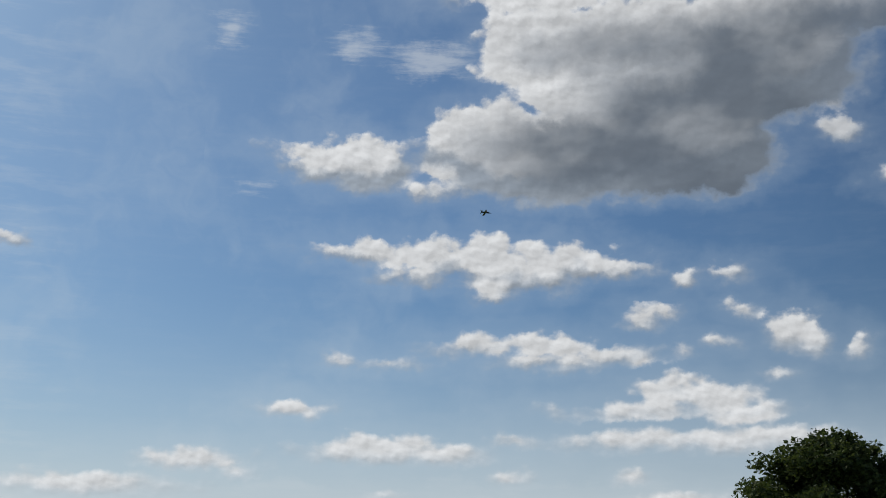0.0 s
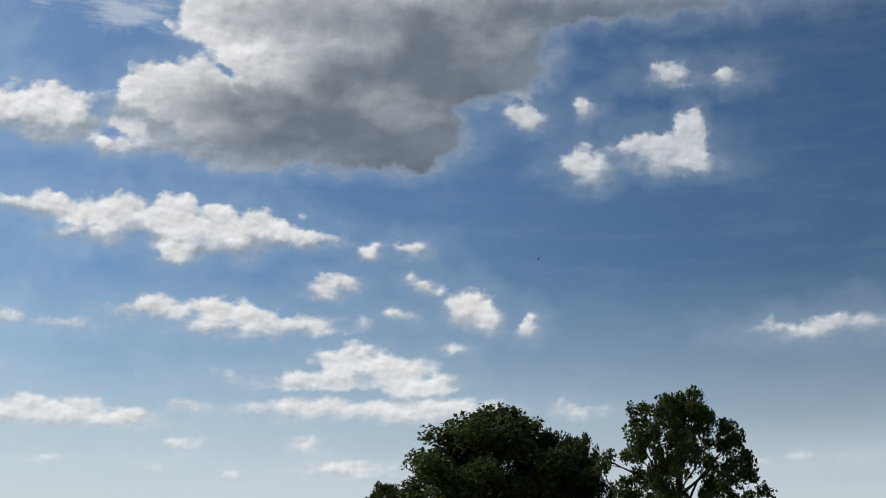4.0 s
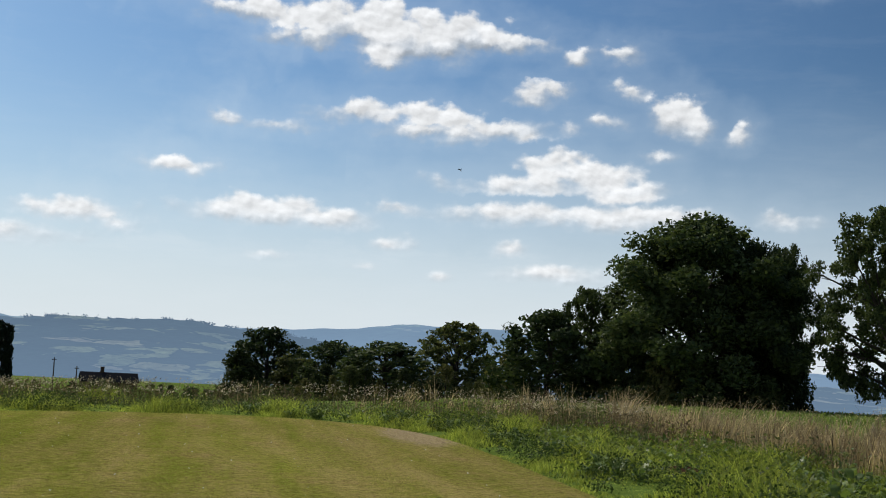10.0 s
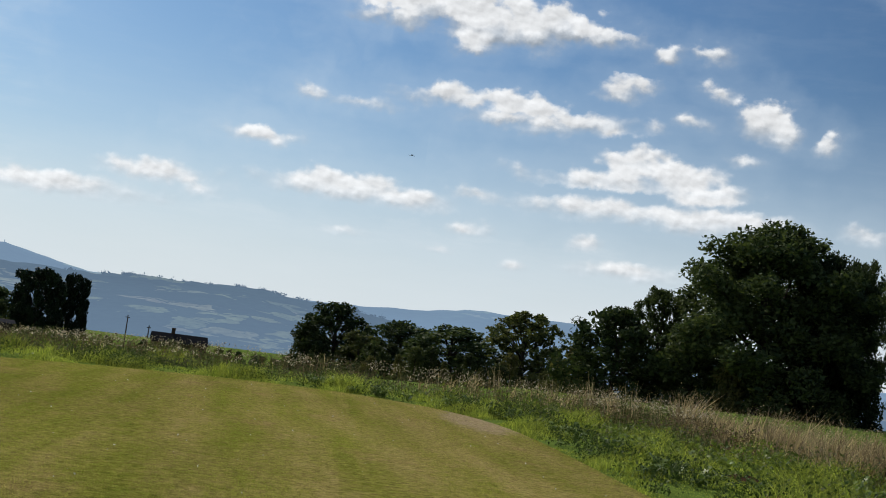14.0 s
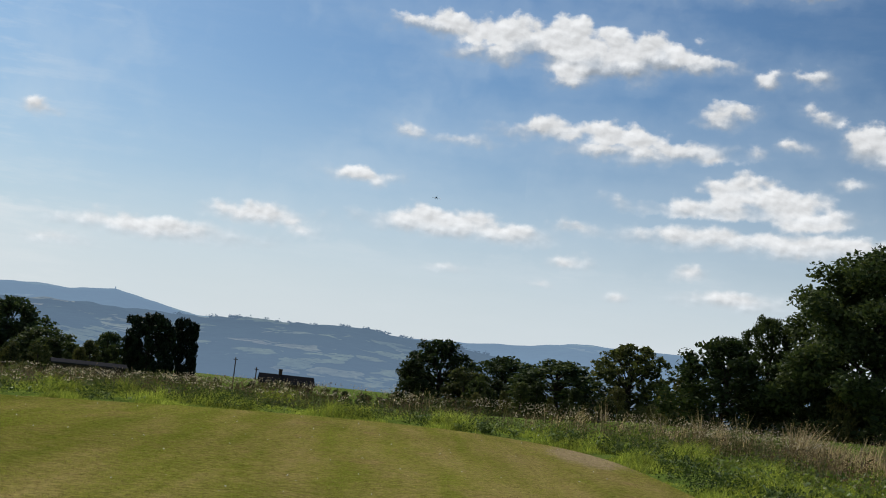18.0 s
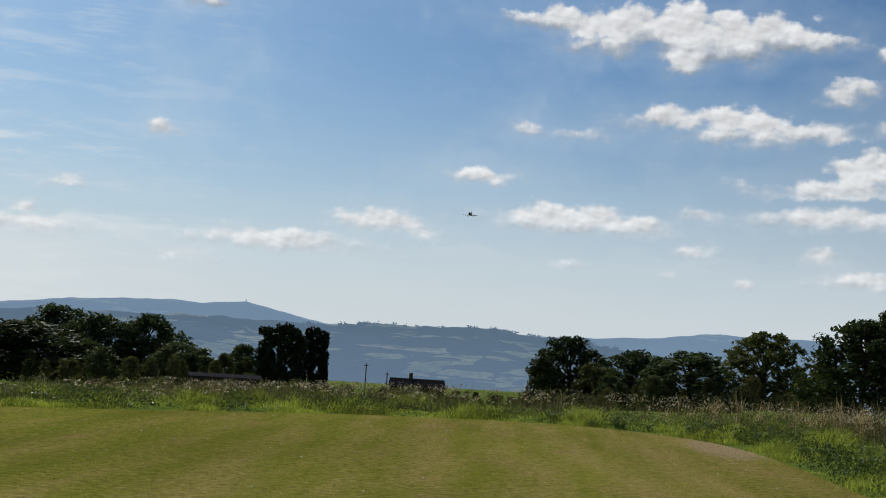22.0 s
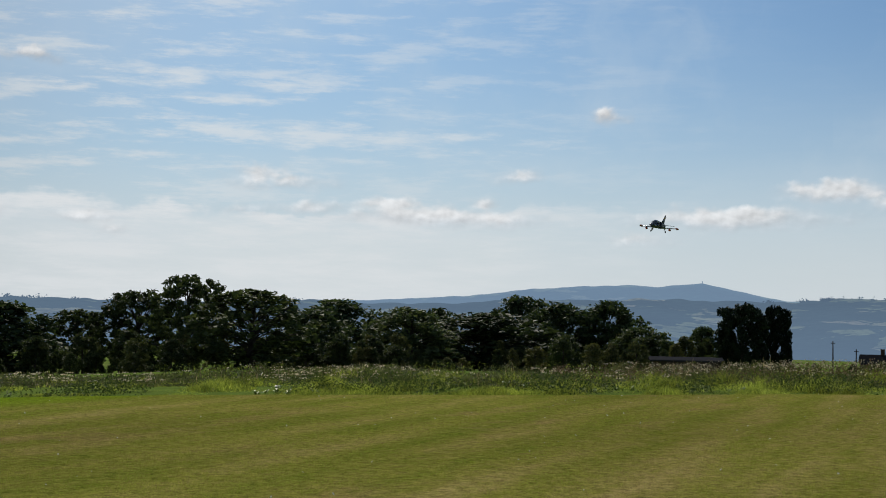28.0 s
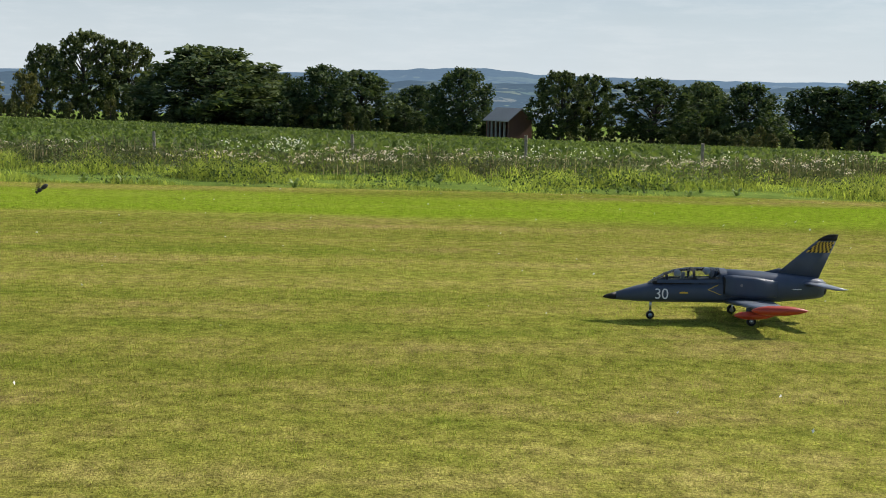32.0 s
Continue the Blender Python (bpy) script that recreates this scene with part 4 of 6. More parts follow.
def tufts(name, rng, x, y, h, width, lean, mat, label, category, wind=0.0):
    """Grass blades in two bent pieces that taper to a point."""
    n = len(x)
    z = ground_z(x, y) - 0.04
    ang = rng.uniform(0, math.tau, n)
    hh = h * rng.uniform(0.7, 1.12, n)
    dx, dy = rng.normal(wind, lean, n) * hh, rng.normal(0, lean, n) * hh
    wx, wy = np.cos(ang) * width * 0.5, np.sin(ang) * width * 0.5
    v = np.stack([np.stack([x - wx, y - wy, z], 1), np.stack([x + wx, y + wy, z], 1),
                  np.stack([x + dx * 0.35 + wx * 0.8, y + dy * 0.35 + wy * 0.8, z + hh * 0.62], 1), np.stack([x + dx * 0.35 - wx * 0.8, y + dy * 0.35 - wy * 0.8, z + hh * 0.62], 1),
                  np.stack([x + dx, y + dy, z + hh], 1)], 1).reshape(-1, 3)
    i = np.arange(n)[:, None] * 5
    f = np.concatenate([i + (0, 1, 2), i + (0, 2, 3), i + (3, 2, 4)])
    return tagged(mesh_object(name, v, f, mat), label, category, kind="stuff")


rng = np.random.default_rng(5)
# short blades on the strip itself, thickest where it is passed nearest
x, y = scatter(rng, 1100000, (-20.4, 4.6, -9, 33.5))
d, r = off_lawn(x, y), np.hypot(x, y)
keep = (d < -0.02) & (r > 3.5) & (rng.uniform(size=len(x)) < np.clip(1.2 - r / 34, 0.4, 1)) & (np.degrees(np.arctan2(-x, y)) > -32) & (np.degrees(np.arctan2(-x, y)) < 118)
x, y = x[keep], y[keep]
blades("mown_grass_blades", rng, x, y, 0.022 + 0.010 * clumps(x * 2.2, y * 0.4, 1.4, 3) + 0.006 * clumps(x, y, 9.0, 13), 0.0055, 0.55, M_BLADE, "short mown grass blades of the airstrip", "grass")
# bright rough grass along the edge, in humps
x, y, d = along(rng, 330000, 0.0, 6.5, -42, 118, lambda x, y, d: 1.2 - d / 8)
hump = np.clip(0.36 + 1.0 * clumps(x, y, 1.6, 4) + 0.35 * clumps(x, y, 4.0, 14), 0.02, 1.3) ** 1.6
yaw = np.degrees(np.arctan2(-x, y))
tufts("rough_grass", rng, x, y, np.interp(yaw, (-4, 3, 28, 40, 52, 62, 74), (0.75, 0.75, 0.6, 0.24, 0.28, 0.48, 0.52)) * (0.03 + 0.40 * hump) * np.clip(0.45 + d * 0.4, 0, 1.1), 0.015, 0.6, M_GRASS, "bright green unmown grass along the strip edge", "grass")
x, y, d = along(rng, 150000, 0.1, 1.9, -42, 118, lambda x, y, d: (clumps(x, y, 1.9, 6) - 0.05) * 2.6 * np.interp(np.degrees(np.arctan2(-x, y)), (62, 76), (1.0, 0.35)))
high = 0.42 * np.clip(clumps(x, y, 1.9, 6) + 0.30, 0.15, 1) * np.interp(np.degrees(np.arctan2(-x, y)), (32, 42, 58, 70), (1, 0.6, 0.6, 1))
leafage("low_weeds", rng, x, y, high * 1.15, 0.024, M_NETTLE, "dark low leafy weeds in clumps at the strip edge", "weeds", 0.05)
x, y, d = along(rng, 90000, 1.2, 7.0, -42, 118, lambda x, y, d: (clumps(x, y, 1.1, 16) - 0.15) * 2)
low = np.interp(np.degrees(np.arctan2(-x, y)), (32, 42, 58, 70), (1, 0.5, 0.5, 1))
leafage("dock_clumps", rng, x, y, (0.30 + 0.03 * d) * low, 0.030, M_DOCK, "dark green dock and nettle clumps in the verge", "weeds", 0.1)
# tall weeds beyond the grass
x, y, d = along(rng, 240000, 3.4, 9.0, -18, 118, lambda x, y, d: 0.75 + 0.5 * clumps(x, y, 0.8, 7))
yaw = np.degrees(np.arctan2(-x, y))
TALL = ((-18, -8, 0, 8, 16, 30, 38, 48, 55, 65, 80), (0.64, 0.66, 0.60, 0.46, 0.36, 0.28, 0.12, 0.16, 0.40, 0.42, 0.34))
tall = np.interp(yaw, *TALL) * (0.72 + 0.45 * clumps(x, y, 0.8, 7) + 0.55 * clumps(x, y, 4.0, 17)) * np.clip((d - 2.6) / 2.2, 0.4, 1)
leafage("tall_weeds", rng, x, y, tall, 0.034, M_WEED, "tall grey-green thistles and docks in the verge", "weeds", 0.02)
pick = rng.uniform(size=len(x)) < 0.16
tufts("weed_stalks", rng, x[pick], y[pick], tall[pick] * 1.02, 0.015, 0.16, M_WEED, "thin grey-green weed stems", "weeds")
pick = rng.uniform(size=len(x)) < 0.04
tufts("dry_stalks", rng, x[pick], y[pick], tall[pick] * 1.25, 0.014, 0.12, M_STRAW, "thin brown dead stalks among the weeds", "weeds")
# seed heads sit in small bunches on the tops of the thistles
x, y, d = along(rng, 5200, 4.0, 9.0, -14, 118, lambda x, y, d: (clumps(x, y, 0.9, 12) + 0.25) * 1.5)
m = 9
top = np.interp(np.degrees(np.arctan2(-x, y)), *TALL) * rng.uniform(0.75, 1.35, len(x)) * (0.85 + 0.3 * clumps(x, y, 0.8, 7))
x, y, top = np.repeat(x, m), np.repeat(y, m), np.repeat(top, m)
x, y = x + rng.normal(0, 0.045, len(x)), y + rng.normal(0, 0.045, len(x))
leafage("seed_heads", rng, x, y, top, 0.021, M_SEED, "pale fluffy thistle seed heads", "seed heads", 0.86)
# straw grass and leafy weeds on the side towards the crop field
x, y, d = along(rng, 9000, 5.2, 9.6, -44, -3, lambda x, y, d: np.interp(np.degrees(np.arctan2(-x, y)), (-17, -10, -4), (1, 0.4, 0)) * (0.55 + 1.3 * clumps(x, y, 2.2, 8)) * np.clip(1.5 - abs(d - 7.3) / 1.6, 0.1, 1))
bunch = rng.uniform(0.55, 1.05, len(x)) * (0.95 + 0.28 * clumps(x, y, 1.6, 9))
sway_x, sway_y = rng.normal(0.10, 0.16, len(x)), rng.normal(0, 0.14, len(x))
m = 22
k = np.repeat(np.arange(len(x)), m)
x, y, high = x[k] + rng.normal(0, 0.085, len(k)), y[k] + rng.normal(0, 0.085, len(k)), bunch[k]
for lo_, hi_ in ((-9, 0.0), (0.0, 0.16), (0.16, 9)):
    pick = (sway_x[k] >= lo_) & (sway_x[k] < hi_)
    tufts("dry_grass", rng, x[pick], y[pick], high[pick], 0.016, 0.22, M_STRAW, "bunches of tall bleached dry grass along the field edge", "dry grass", float(sway_x[k][pick].mean()))
pick = rng.uniform(size=len(x)) < 0.5
leafage("dry_grass_heads", rng, x[pick] + sway_x[k][pick] * 0.8, y[pick] + sway_y[k][pick] * 0.5, high[pick] * 1.1, 0.018, M_STRAW, "feathery dry grass heads", "dry grass", 0.55)
x, y, d = along(rng, 110000, 4.2, 9.6, -44, -4, lambda x, y, d: (clumps(x, y, 1.4, 21) - 0.28) * 1.8)
leafage("nettles", rng, x, y, 0.62 + 0.2 * clumps(x, y, 3.0, 22), 0.030, M_WEED, "dark nettles and thistles standing in the dry grass", "weeds", 0.02)
x, y, d = along(rng, 120000, 0.5, 6.6, -44, -3, lambda x, y, d: (clumps(x, y, 1.3, 10) - 0.05) * 2.0)
leafage("leafy_weeds", rng, x, y, 0.16 + 0.46 * np.clip(clumps(x, y, 1.3, 10) + 0.1, 0, 1), 0.042, M_DOCK, "broad-leaved green weeds between strip and field", "weeds", 0.1)


x, y, d = along(rng, 3200, 4.2, 8.4, -18, 16)
x, y = np.repeat(x, 9) + rng.normal(0, 0.09, len(x) * 9), np.repeat(y, 9) + rng.normal(0, 0.09, len(x) * 9)
leafage("thistle_down", rng, x, y, np.interp(np.degrees(np.arctan2(-x, y)), (-10, 4, 16), (0.86, 0.74, 0.46)), 0.023, M_SEED, "pinkish thistle down over the brown weeds", "seed heads", 0.7)
x, y, d = along(rng, 150000, 4.0, 8.6, -20, 20, lambda x, y, d: 0.62 + 0.7 * clumps(x, y, 1.2, 41))
leafage("withered_weeds", rng, x, y, (0.62 + 0.22 * clumps(x, y, 2.2, 42)) * np.interp(np.degrees(np.arctan2(-x, y)), (2, 18), (1.0, 0.6)), 0.030, M_BROWN, "withered brown thistles and willowherb", "weeds", 0.15)
x, y, d = along(rng, 1100, 4.2, 7.0, 49, 118, lambda x, y, d: (clumps(x, y, 1.1, 31) - 0.12) * 1.4)
x, y = np.repeat(x, 16) + rng.normal(0, 0.13, len(x) * 16), np.repeat(y, 16) + rng.normal(0, 0.13, len(x) * 16)
leafage("white_flowers", rng, x, y, np.interp(np.degrees(np.arctan2(-x, y)), (49, 58), (0.35, 0.58)), 0.022, M_FLOWER, "bunches of small white flowers in the weeds", "flowers", 0.6)


x, y = rng.normal(-21.0, 0.2, 120), rng.normal(18.9, 0.24, 120)
leafage("flower_clump", rng, x, y, np.full(120, 0.36), 0.030, M_FLOWER, "clump of white flowers at the strip edge", "flowers", 0.35)


def rosettes(name, rng, x, y, size, leaves, mat, label):
    """Plants with broad arching leaves that spring from one root."""
    n = len(x) * leaves
    px, py = np.repeat(x, leaves), np.repeat(y, leaves)
    s = np.repeat(size, leaves) * rng.uniform(0.6, 1.2, n)
    a = rng.uniform(0, math.tau, n)
    rise = rng.uniform(0.5, 1.5, n)
    z = ground_z(px, py) - 0.04
    c, q = np.cos(a), np.sin(a)
    rows_ = []
    for u, w, lift in ((0.1, 0.04, 0.1), (0.5, 0.26, 0.75), (0.8, 0.22, 0.95), (1.1, 0.02, 0.8)):
        for side in (-1, 1):
            rows_.append(np.stack([px + c * s * u - q * s * w * side, py + q * s * u + c * s * w * side, z + s * rise * lift + 0.03 * s * abs(side)], 1))
    v = np.stack(rows_, 1).reshape(-1, 3)
    i = np.arange(n)[:, None] * 8
    f = np.concatenate([i + k for k in ((0, 1, 3), (0, 3, 2), (2, 3, 5), (2, 5, 4), (4, 5, 7), (4, 7, 6))])
    return tagged(mesh_object(name, v, f, mat), label, "weeds", kind="stuff")


x, y, d = along(rng, 3000, 0.7, 6.0, -44, 0, lambda x, y, d: 0.25 + 1.2 * clumps(x, y, 1.1, 33))
rosettes("dock_plants", rng, x, y, rng.uniform(0.10, 0.24, len(x)), 16, M_BROAD, "glossy broad-leaved docks beside the strip")
x, y, d = along(rng, 1400, 0.2, 5.0, 0, 118, lambda x, y, d: (clumps(x, y, 1.2, 34) - 0.1) * 1.2)
rosettes("dock_plants", rng, x, y, rng.uniform(0.06, 0.12, len(x)), 14, M_BROAD, "dark broad-leaved docks in the verge")


def crop(name, n, r0, r1, yaw0, yaw1, seed, label):
    """Rows of leafy crop, a little higher on the rows."""
    k = np.random.default_rng(seed)
    a = k.uniform(yaw0, yaw1, n)
    r = np.sqrt(k.uniform(r0 * r0, r1 * r1, n))
    x, y = -np.sin(np.radians(a)) * r, np.cos(np.radians(a)) * r
    keep = off_lawn(x, y) > 8.0
    x, y = x[keep], y[keep]
    x = np.round(x / 0.9) * 0.9 + k.normal(0, 0.16, len(x))
    z = ground_z(x, y) - 0.03 + k.uniform(0.02, 0.34, len(x))
    v, f = leaf_cards(k, np.stack([x, y, z], 1), 0.10, 0.8)
    return tagged(mesh_object(name, v, f, M_CROP), label, "crop", kind="stuff")


crop("field_crop", 52000, 22, 112, -42, -9, 71, "low leafy green crop in the field beside the strip")
crop("field_crop", 50000, 27, 120, 74, 118, 72, "low leafy green crop beyond the wire fence")

# ------------------------------------------------------------------ fence
M_POST = material("weathered_post", (0.26, 0.22, 0.17), 0.9, grain=0.4, scale=25, bump=0.4)


def fence(points, label, high):
    """Short posts along a line."""
    ob = tagged(new("fence"), label, "fence")
    k = random.Random(3)
    for x, y in points:
        z = float(ground_z(x, y)) - 0.03
        h = high + k.uniform(-0.05, 0.05)
        bm = bmesh.new()
        bmesh.ops.create_cone(bm, cap_ends=True, segments=9, radius1=0.038, radius2=0.032, depth=h + 0.3,
                              matrix=Matrix.Translation((x, y, z + h / 2 - 0.15)) @ Matrix.Rotation(radians(k.uniform(-3, 3)), 4, "X") @ Matrix.Rotation(radians(k.uniform(-3, 3)), 4, "Y"))
        part("post", bm, M_POST, ob, smooth=False)
    return ob


fence([(-28.2, -16.4), (-28.0, -12.0), (-27.8, -7.5), (-27.5, -3.1), (-27.0, 0.6), (-26.4, 4.2), (-26.0, 8.0), (-25.6, 12.0), (-25.0, 16.0)], "grey wooden posts among the weeds by the field", 0.68)
fence([(12.6, 22.0), (12.9, 27.0), (13.0, 32.0), (13.0, 37.0), (12.4, 42.0), (11.0, 46.0)], "grey wooden posts in the dry grass", 0.66)

# ------------------------------------------------------------------ far buildings, poles, small things on the strip
M_ROOF_PALE = material("pale_sheet_roof", (0.27, 0.265, 0.26), 0.6, grain=0.2, scale=3)
M_ROOF_GREY = material("grey_sheet_roof", (0.04, 0.04, 0.045), 0.8, grain=0.2, scale=3, spec=0.0)
M_ROOF_DARK = material("dark_slate_roof", (0.022, 0.022, 0.026), 0.9, grain=0.3, scale=4, spec=0.0)
M_BRICK = material("brown_brick", (0.07, 0.05, 0.04), 0.9, grain=0.35, scale=6, spec=0.0)
M_WALL = material("pale_render", (0.34, 0.315, 0.28), 0.85, grain=0.2, scale=4)
M_BARN = material("red_brown_boards", (0.17, 0.085, 0.06), 0.85, grain=0.35, scale=6)
M_TIMBER = material("dark_timber", (0.06, 0.047, 0.038), 0.9, grain=0.35, scale=6)
M_GLASS_DARK = material("dark_window_glass", (0.03, 0.035, 0.04), 0.15, grain=0.1, scale=3, spec=0.3)
M_SOIL = material("bare_soil", (0.085, 0.048, 0.028), 0.95, grain=0.5, scale=6, bump=0.8, spec=0.0)


def box(bm, cx, cy, cz, sx, sy, sz):
    bmesh.ops.create_cube(bm, size=1, matrix=Matrix.Translation((cx, cy, cz)) @ Matrix.Diagonal((sx, sy, sz, 1)))


def building(name, yaw, r, width, depth, eaves, ridge, walls, roof, label, turn=0.0, open_front=False, chimney=False, windows=0, sink=0.0):
    """A gabled building that faces the strip: walls, two roof slopes, openings."""
    x, y = polar(yaw, r)
    ob = tagged(new(name), label, "building")
    bm = bmesh.new()
    w2, d2, t = width / 2, depth / 2, 0.22
    if not open_front:
        box(bm, 0, -d2 + t / 2, eaves / 2, width - 2 * t, t, eaves)
    box(bm, 0, d2 - t / 2, eaves / 2, width - 2 * t, t, eaves)
    for s in (-1, 1):
        v = [bm.verts.new((s * (w2 - k), q, z)) for k in (0, t) for q, z in ((-d2, 0), (d2, 0), (d2, eaves), (0, ridge - 0.06), (-d2, eaves))]
        bm.faces.new(v[:5])
        bm.faces.new(v[5:][::-1])
        for i in range(5):
            bm.faces.new((v[i], v[(i + 1) % 5], v[5 + (i + 1) % 5], v[5 + i]))
    bmesh.ops.recalc_face_normals(bm, faces=bm.faces)
    part("wall", bm, walls, ob, smooth=False)
    for s in (-1, 1):
        bm = bmesh.new()
        run = d2 + 0.35
        slope = (ridge - eaves) / d2
        pts = [(-w2 - 0.3, 0, ridge), (w2 + 0.3, 0, ridge), (w2 + 0.3, s * run, ridge - slope * run), (-w2 - 0.3, s * run, ridge - slope * run)]
        lo = [bm.verts.new(p) for p in pts]
        hi = [bm.verts.new((p[0], p[1], p[2] + 0.12)) for p in pts]
        bm.faces.new(lo)
        bm.faces.new(hi[::-1])
        for i in range(4):
            bm.faces.new((lo[i], lo[(i + 1) % 4], hi[(i + 1) % 4], hi[i]))
        bmesh.ops.recalc_face_normals(bm, faces=bm.faces)
        part("roof", bm, roof, ob, smooth=False)
    if open_front:
        n = 6
        for i in range(n):
            bm = bmesh.new()
            box(bm, -w2 + 0.15 + (width - 0.3) * i / (n - 1), -d2 + 0.12, eaves / 2, 0.2, 0.2, eaves)
            part("post", bm, M_WALL, ob, "pale timber post", smooth=False)
    for i in range(windows):
        bm = bmesh.new()
        box(bm, -w2 + width * (i + 0.5) / windows, -d2 - 0.02, eaves * 0.55, width / windows * 0.4, 0.06, eaves * 0.35)
        part("window", bm, M_GLASS_DARK, ob, smooth=False)
    if chimney:
        bm = bmesh.new()
        box(bm, -w2 * 0.25, 0, ridge + 0.35, 0.6, 0.5, 1.3)
        box(bm, -w2 * 0.25, 0, ridge + 1.0, 0.7, 0.6, 0.12)
        part("chimney", bm, M_BRICK, ob, smooth=False)
    ob.matrix_basis = pose(x, y, float(ground_z(x, y)) - 0.05 - sink, 0, 0, yaw + turn)
    return ob


building("barn", 89.5, 160, 4.6, 3.6, 2.5, 3.8, M_BARN, M_ROOF_PALE, "open-fronted red-brown barn with a pale sheet roof", -52, open_front=True)
building("house", 97.0, 183, 5.0, 4.0, 1.7, 2.7, M_WALL, M_ROOF_PALE, "low pale house with a light roof behind trees", 25, windows=3)
building("cottage", 5.7, 230, 9.2, 5.0, 2.8, 4.1, M_BRICK, M_ROOF_DARK, "dark brick cottage with a slate roof and chimney", 6, chimney=True, windows=3)
building("shed", 14.2, 112, 5.6, 3.0, 1.6, 1.8, M_TIMBER, M_ROOF_GREY, "dark timber shed with a grey sheet roof", 4, windows=1, sink=0.3)
building("farm_building", 50.8, 205, 3.6, 4.0, 5.4, 6.5, M_TIMBER, M_ROOF_PALE, "distant farm building with a pale roof", 10)


def pole(yaw, r, height, label):
    x, y = polar(yaw, r)
    ob = tagged(new("utility_pole"), label, "pole")
    bm = bmesh.new()
    bmesh.ops.create_cone(bm, cap_ends=True, segments=10, radius1=0.09, radius2=0.06, depth=height, matrix=Matrix.Translation((0, 0, height / 2)))
    part("shaft", bm, M_TIMBER, ob)
    bm = bmesh.new()
    box(bm, 0, 0, height - 0.25, 0.5, 0.08, 0.08)
    part("cap_bracket", bm, M_TIMBER, ob, smooth=False)
    ob.matrix_basis = pose(x, y, float(ground_z(x, y)) - 0.1, 0, 0, yaw)


pole(8.0, 150, 4.3, "thin dark wooden utility pole")
pole(7.05, 150, 3.4, "thin dark wooden utility pole")

# the mast takes the far hills' material, haze emission included
mast = tagged(new("mast"), "tiny mast on the far summit", "mast")
bm = bmesh.new()
bmesh.ops.create_cone(bm, cap_ends=True, segments=8, radius1=2.0, radius2=1.2, depth=8)
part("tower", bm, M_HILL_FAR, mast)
mx, my = polar(13.5, 4775)
mast.matrix_basis = pose(mx, my, 1.6 + 4775 * math.tan(radians(1.82)) + 0.2)

# copses along the crest of the nearer hill, in its haze-emitting material
k = np.random.default_rng(77)
spots = []
for a0, a1, n in ((-3.0, 11.0, 46), (29.0, 33.0, 12), (38.0, 66.0, 60)):
    for a in k.uniform(a0, a1, n):
        up = float(np.interp(a, (-6, -2, 1.1, 3, 5.6, 8, 10, 13, 28, 31, 36, 40, 44, 50, 58, 64, 68), (0.35, 0.85, 1.12, 1.27, 1.17, 1.15, 1.0, 1.0, 0.62, 0.75, 0.5, 0.58, 0.64, 0.58, 0.72, 0.75, 0.74)))
        x0, y0 = polar(a, 3490)
        size = k.uniform(3, 8)
        m = 26
        spots.append(np.stack([x0 + k.normal(0, size, m), y0 + k.normal(0, size, m), 1.6 + 3490 * math.tan(radians(up)) + np.abs(k.normal(0, size * 0.55, m)) - 2], 1))
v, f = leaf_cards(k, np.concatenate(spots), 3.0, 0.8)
tagged(mesh_object("crest_trees", v, f, M_HILL), "tiny trees along the hill crest, haze in their colour", "trees", kind="stuff")


def soil(name, x, y, rx, ry, h, seed, label):
    q = random.Random(seed)
    bm = bmesh.new()
    rings, n = 6, 22
    mid = bm.verts.new((0, 0, h))
    prev = None
    for i in range(1, rings + 1):
        u = i / rings
        ring = []
        for j in range(n):
            a = j * math.tau / n
            e = 1 + 0.22 * noise.noise((math.cos(a) * 1.3, math.sin(a) * 1.3, seed * 1.7))
            ring.append(bm.verts.new((math.cos(a) * rx * u * e, math.sin(a) * ry * u * e, h * (1 - u * u) * q.uniform(0.6, 1.2) + 0.004)))
        for j in range(n):
            if prev is None:
                bm.faces.new((mid, ring[j], ring[(j + 1) % n]))
            else:
                bm.faces.new((prev[j], ring[j], ring[(j + 1) % n], prev[(j + 1) % n]))
        prev = ring
    me = bpy.data.meshes.new(name)
    bm.to_mesh(me)
    bm.free()
    me.materials.append(M_SOIL)
    ob = tagged(new(name, me), label, "soil")
    ob.location = (x, y, 0.0)
    return ob


soil("soil_mound", 7.05, 17.4, 0.7, 0.5, 0.16, 5, "small heap of brown soil in the weeds")
soil("soil_mound", 7.3, 20.6, 0.4, 0.3, 0.08, 6, "small heap of brown soil in the weeds")

# pale petals, clover heads and scraps on the strip
x, y = scatter(rng, 420, (-20, 4.3, -9, 32))
keep = (off_lawn(x, y) < -0.3) & (np.hypot(x, y) > 4)
x, y = x[keep], y[keep]
v, f = leaf_cards(rng, np.stack([x, y, np.full(len(x), 0.036)], 1), 0.013, 0.4)
tagged(mesh_object("petals", v, f, M_WHITE_BITS), "scattered white petals and clover heads on the strip", "petals", kind="stuff")
bm = bmesh.new()
bmesh.ops.create_cube(bm, size=1, matrix=Matrix.Diagonal((0.030, 0.165, 0.008, 1)))
bmesh.ops.bevel(bm, geom=bm.edges[:], offset=0.002, segments=2, affect="EDGES")
me = bpy.data.meshes.new("white_stick")
bm.to_mesh(me)
bm.free()
me.materials.append(M_WHITE_BITS)
stick = tagged(new("white_stick", me), "short white wooden lath lying on the mown grass", "stick")
stick.location = (-11.2, 7.0, 0.028)
stick.rotation_euler = (0, 0, radians(-33))


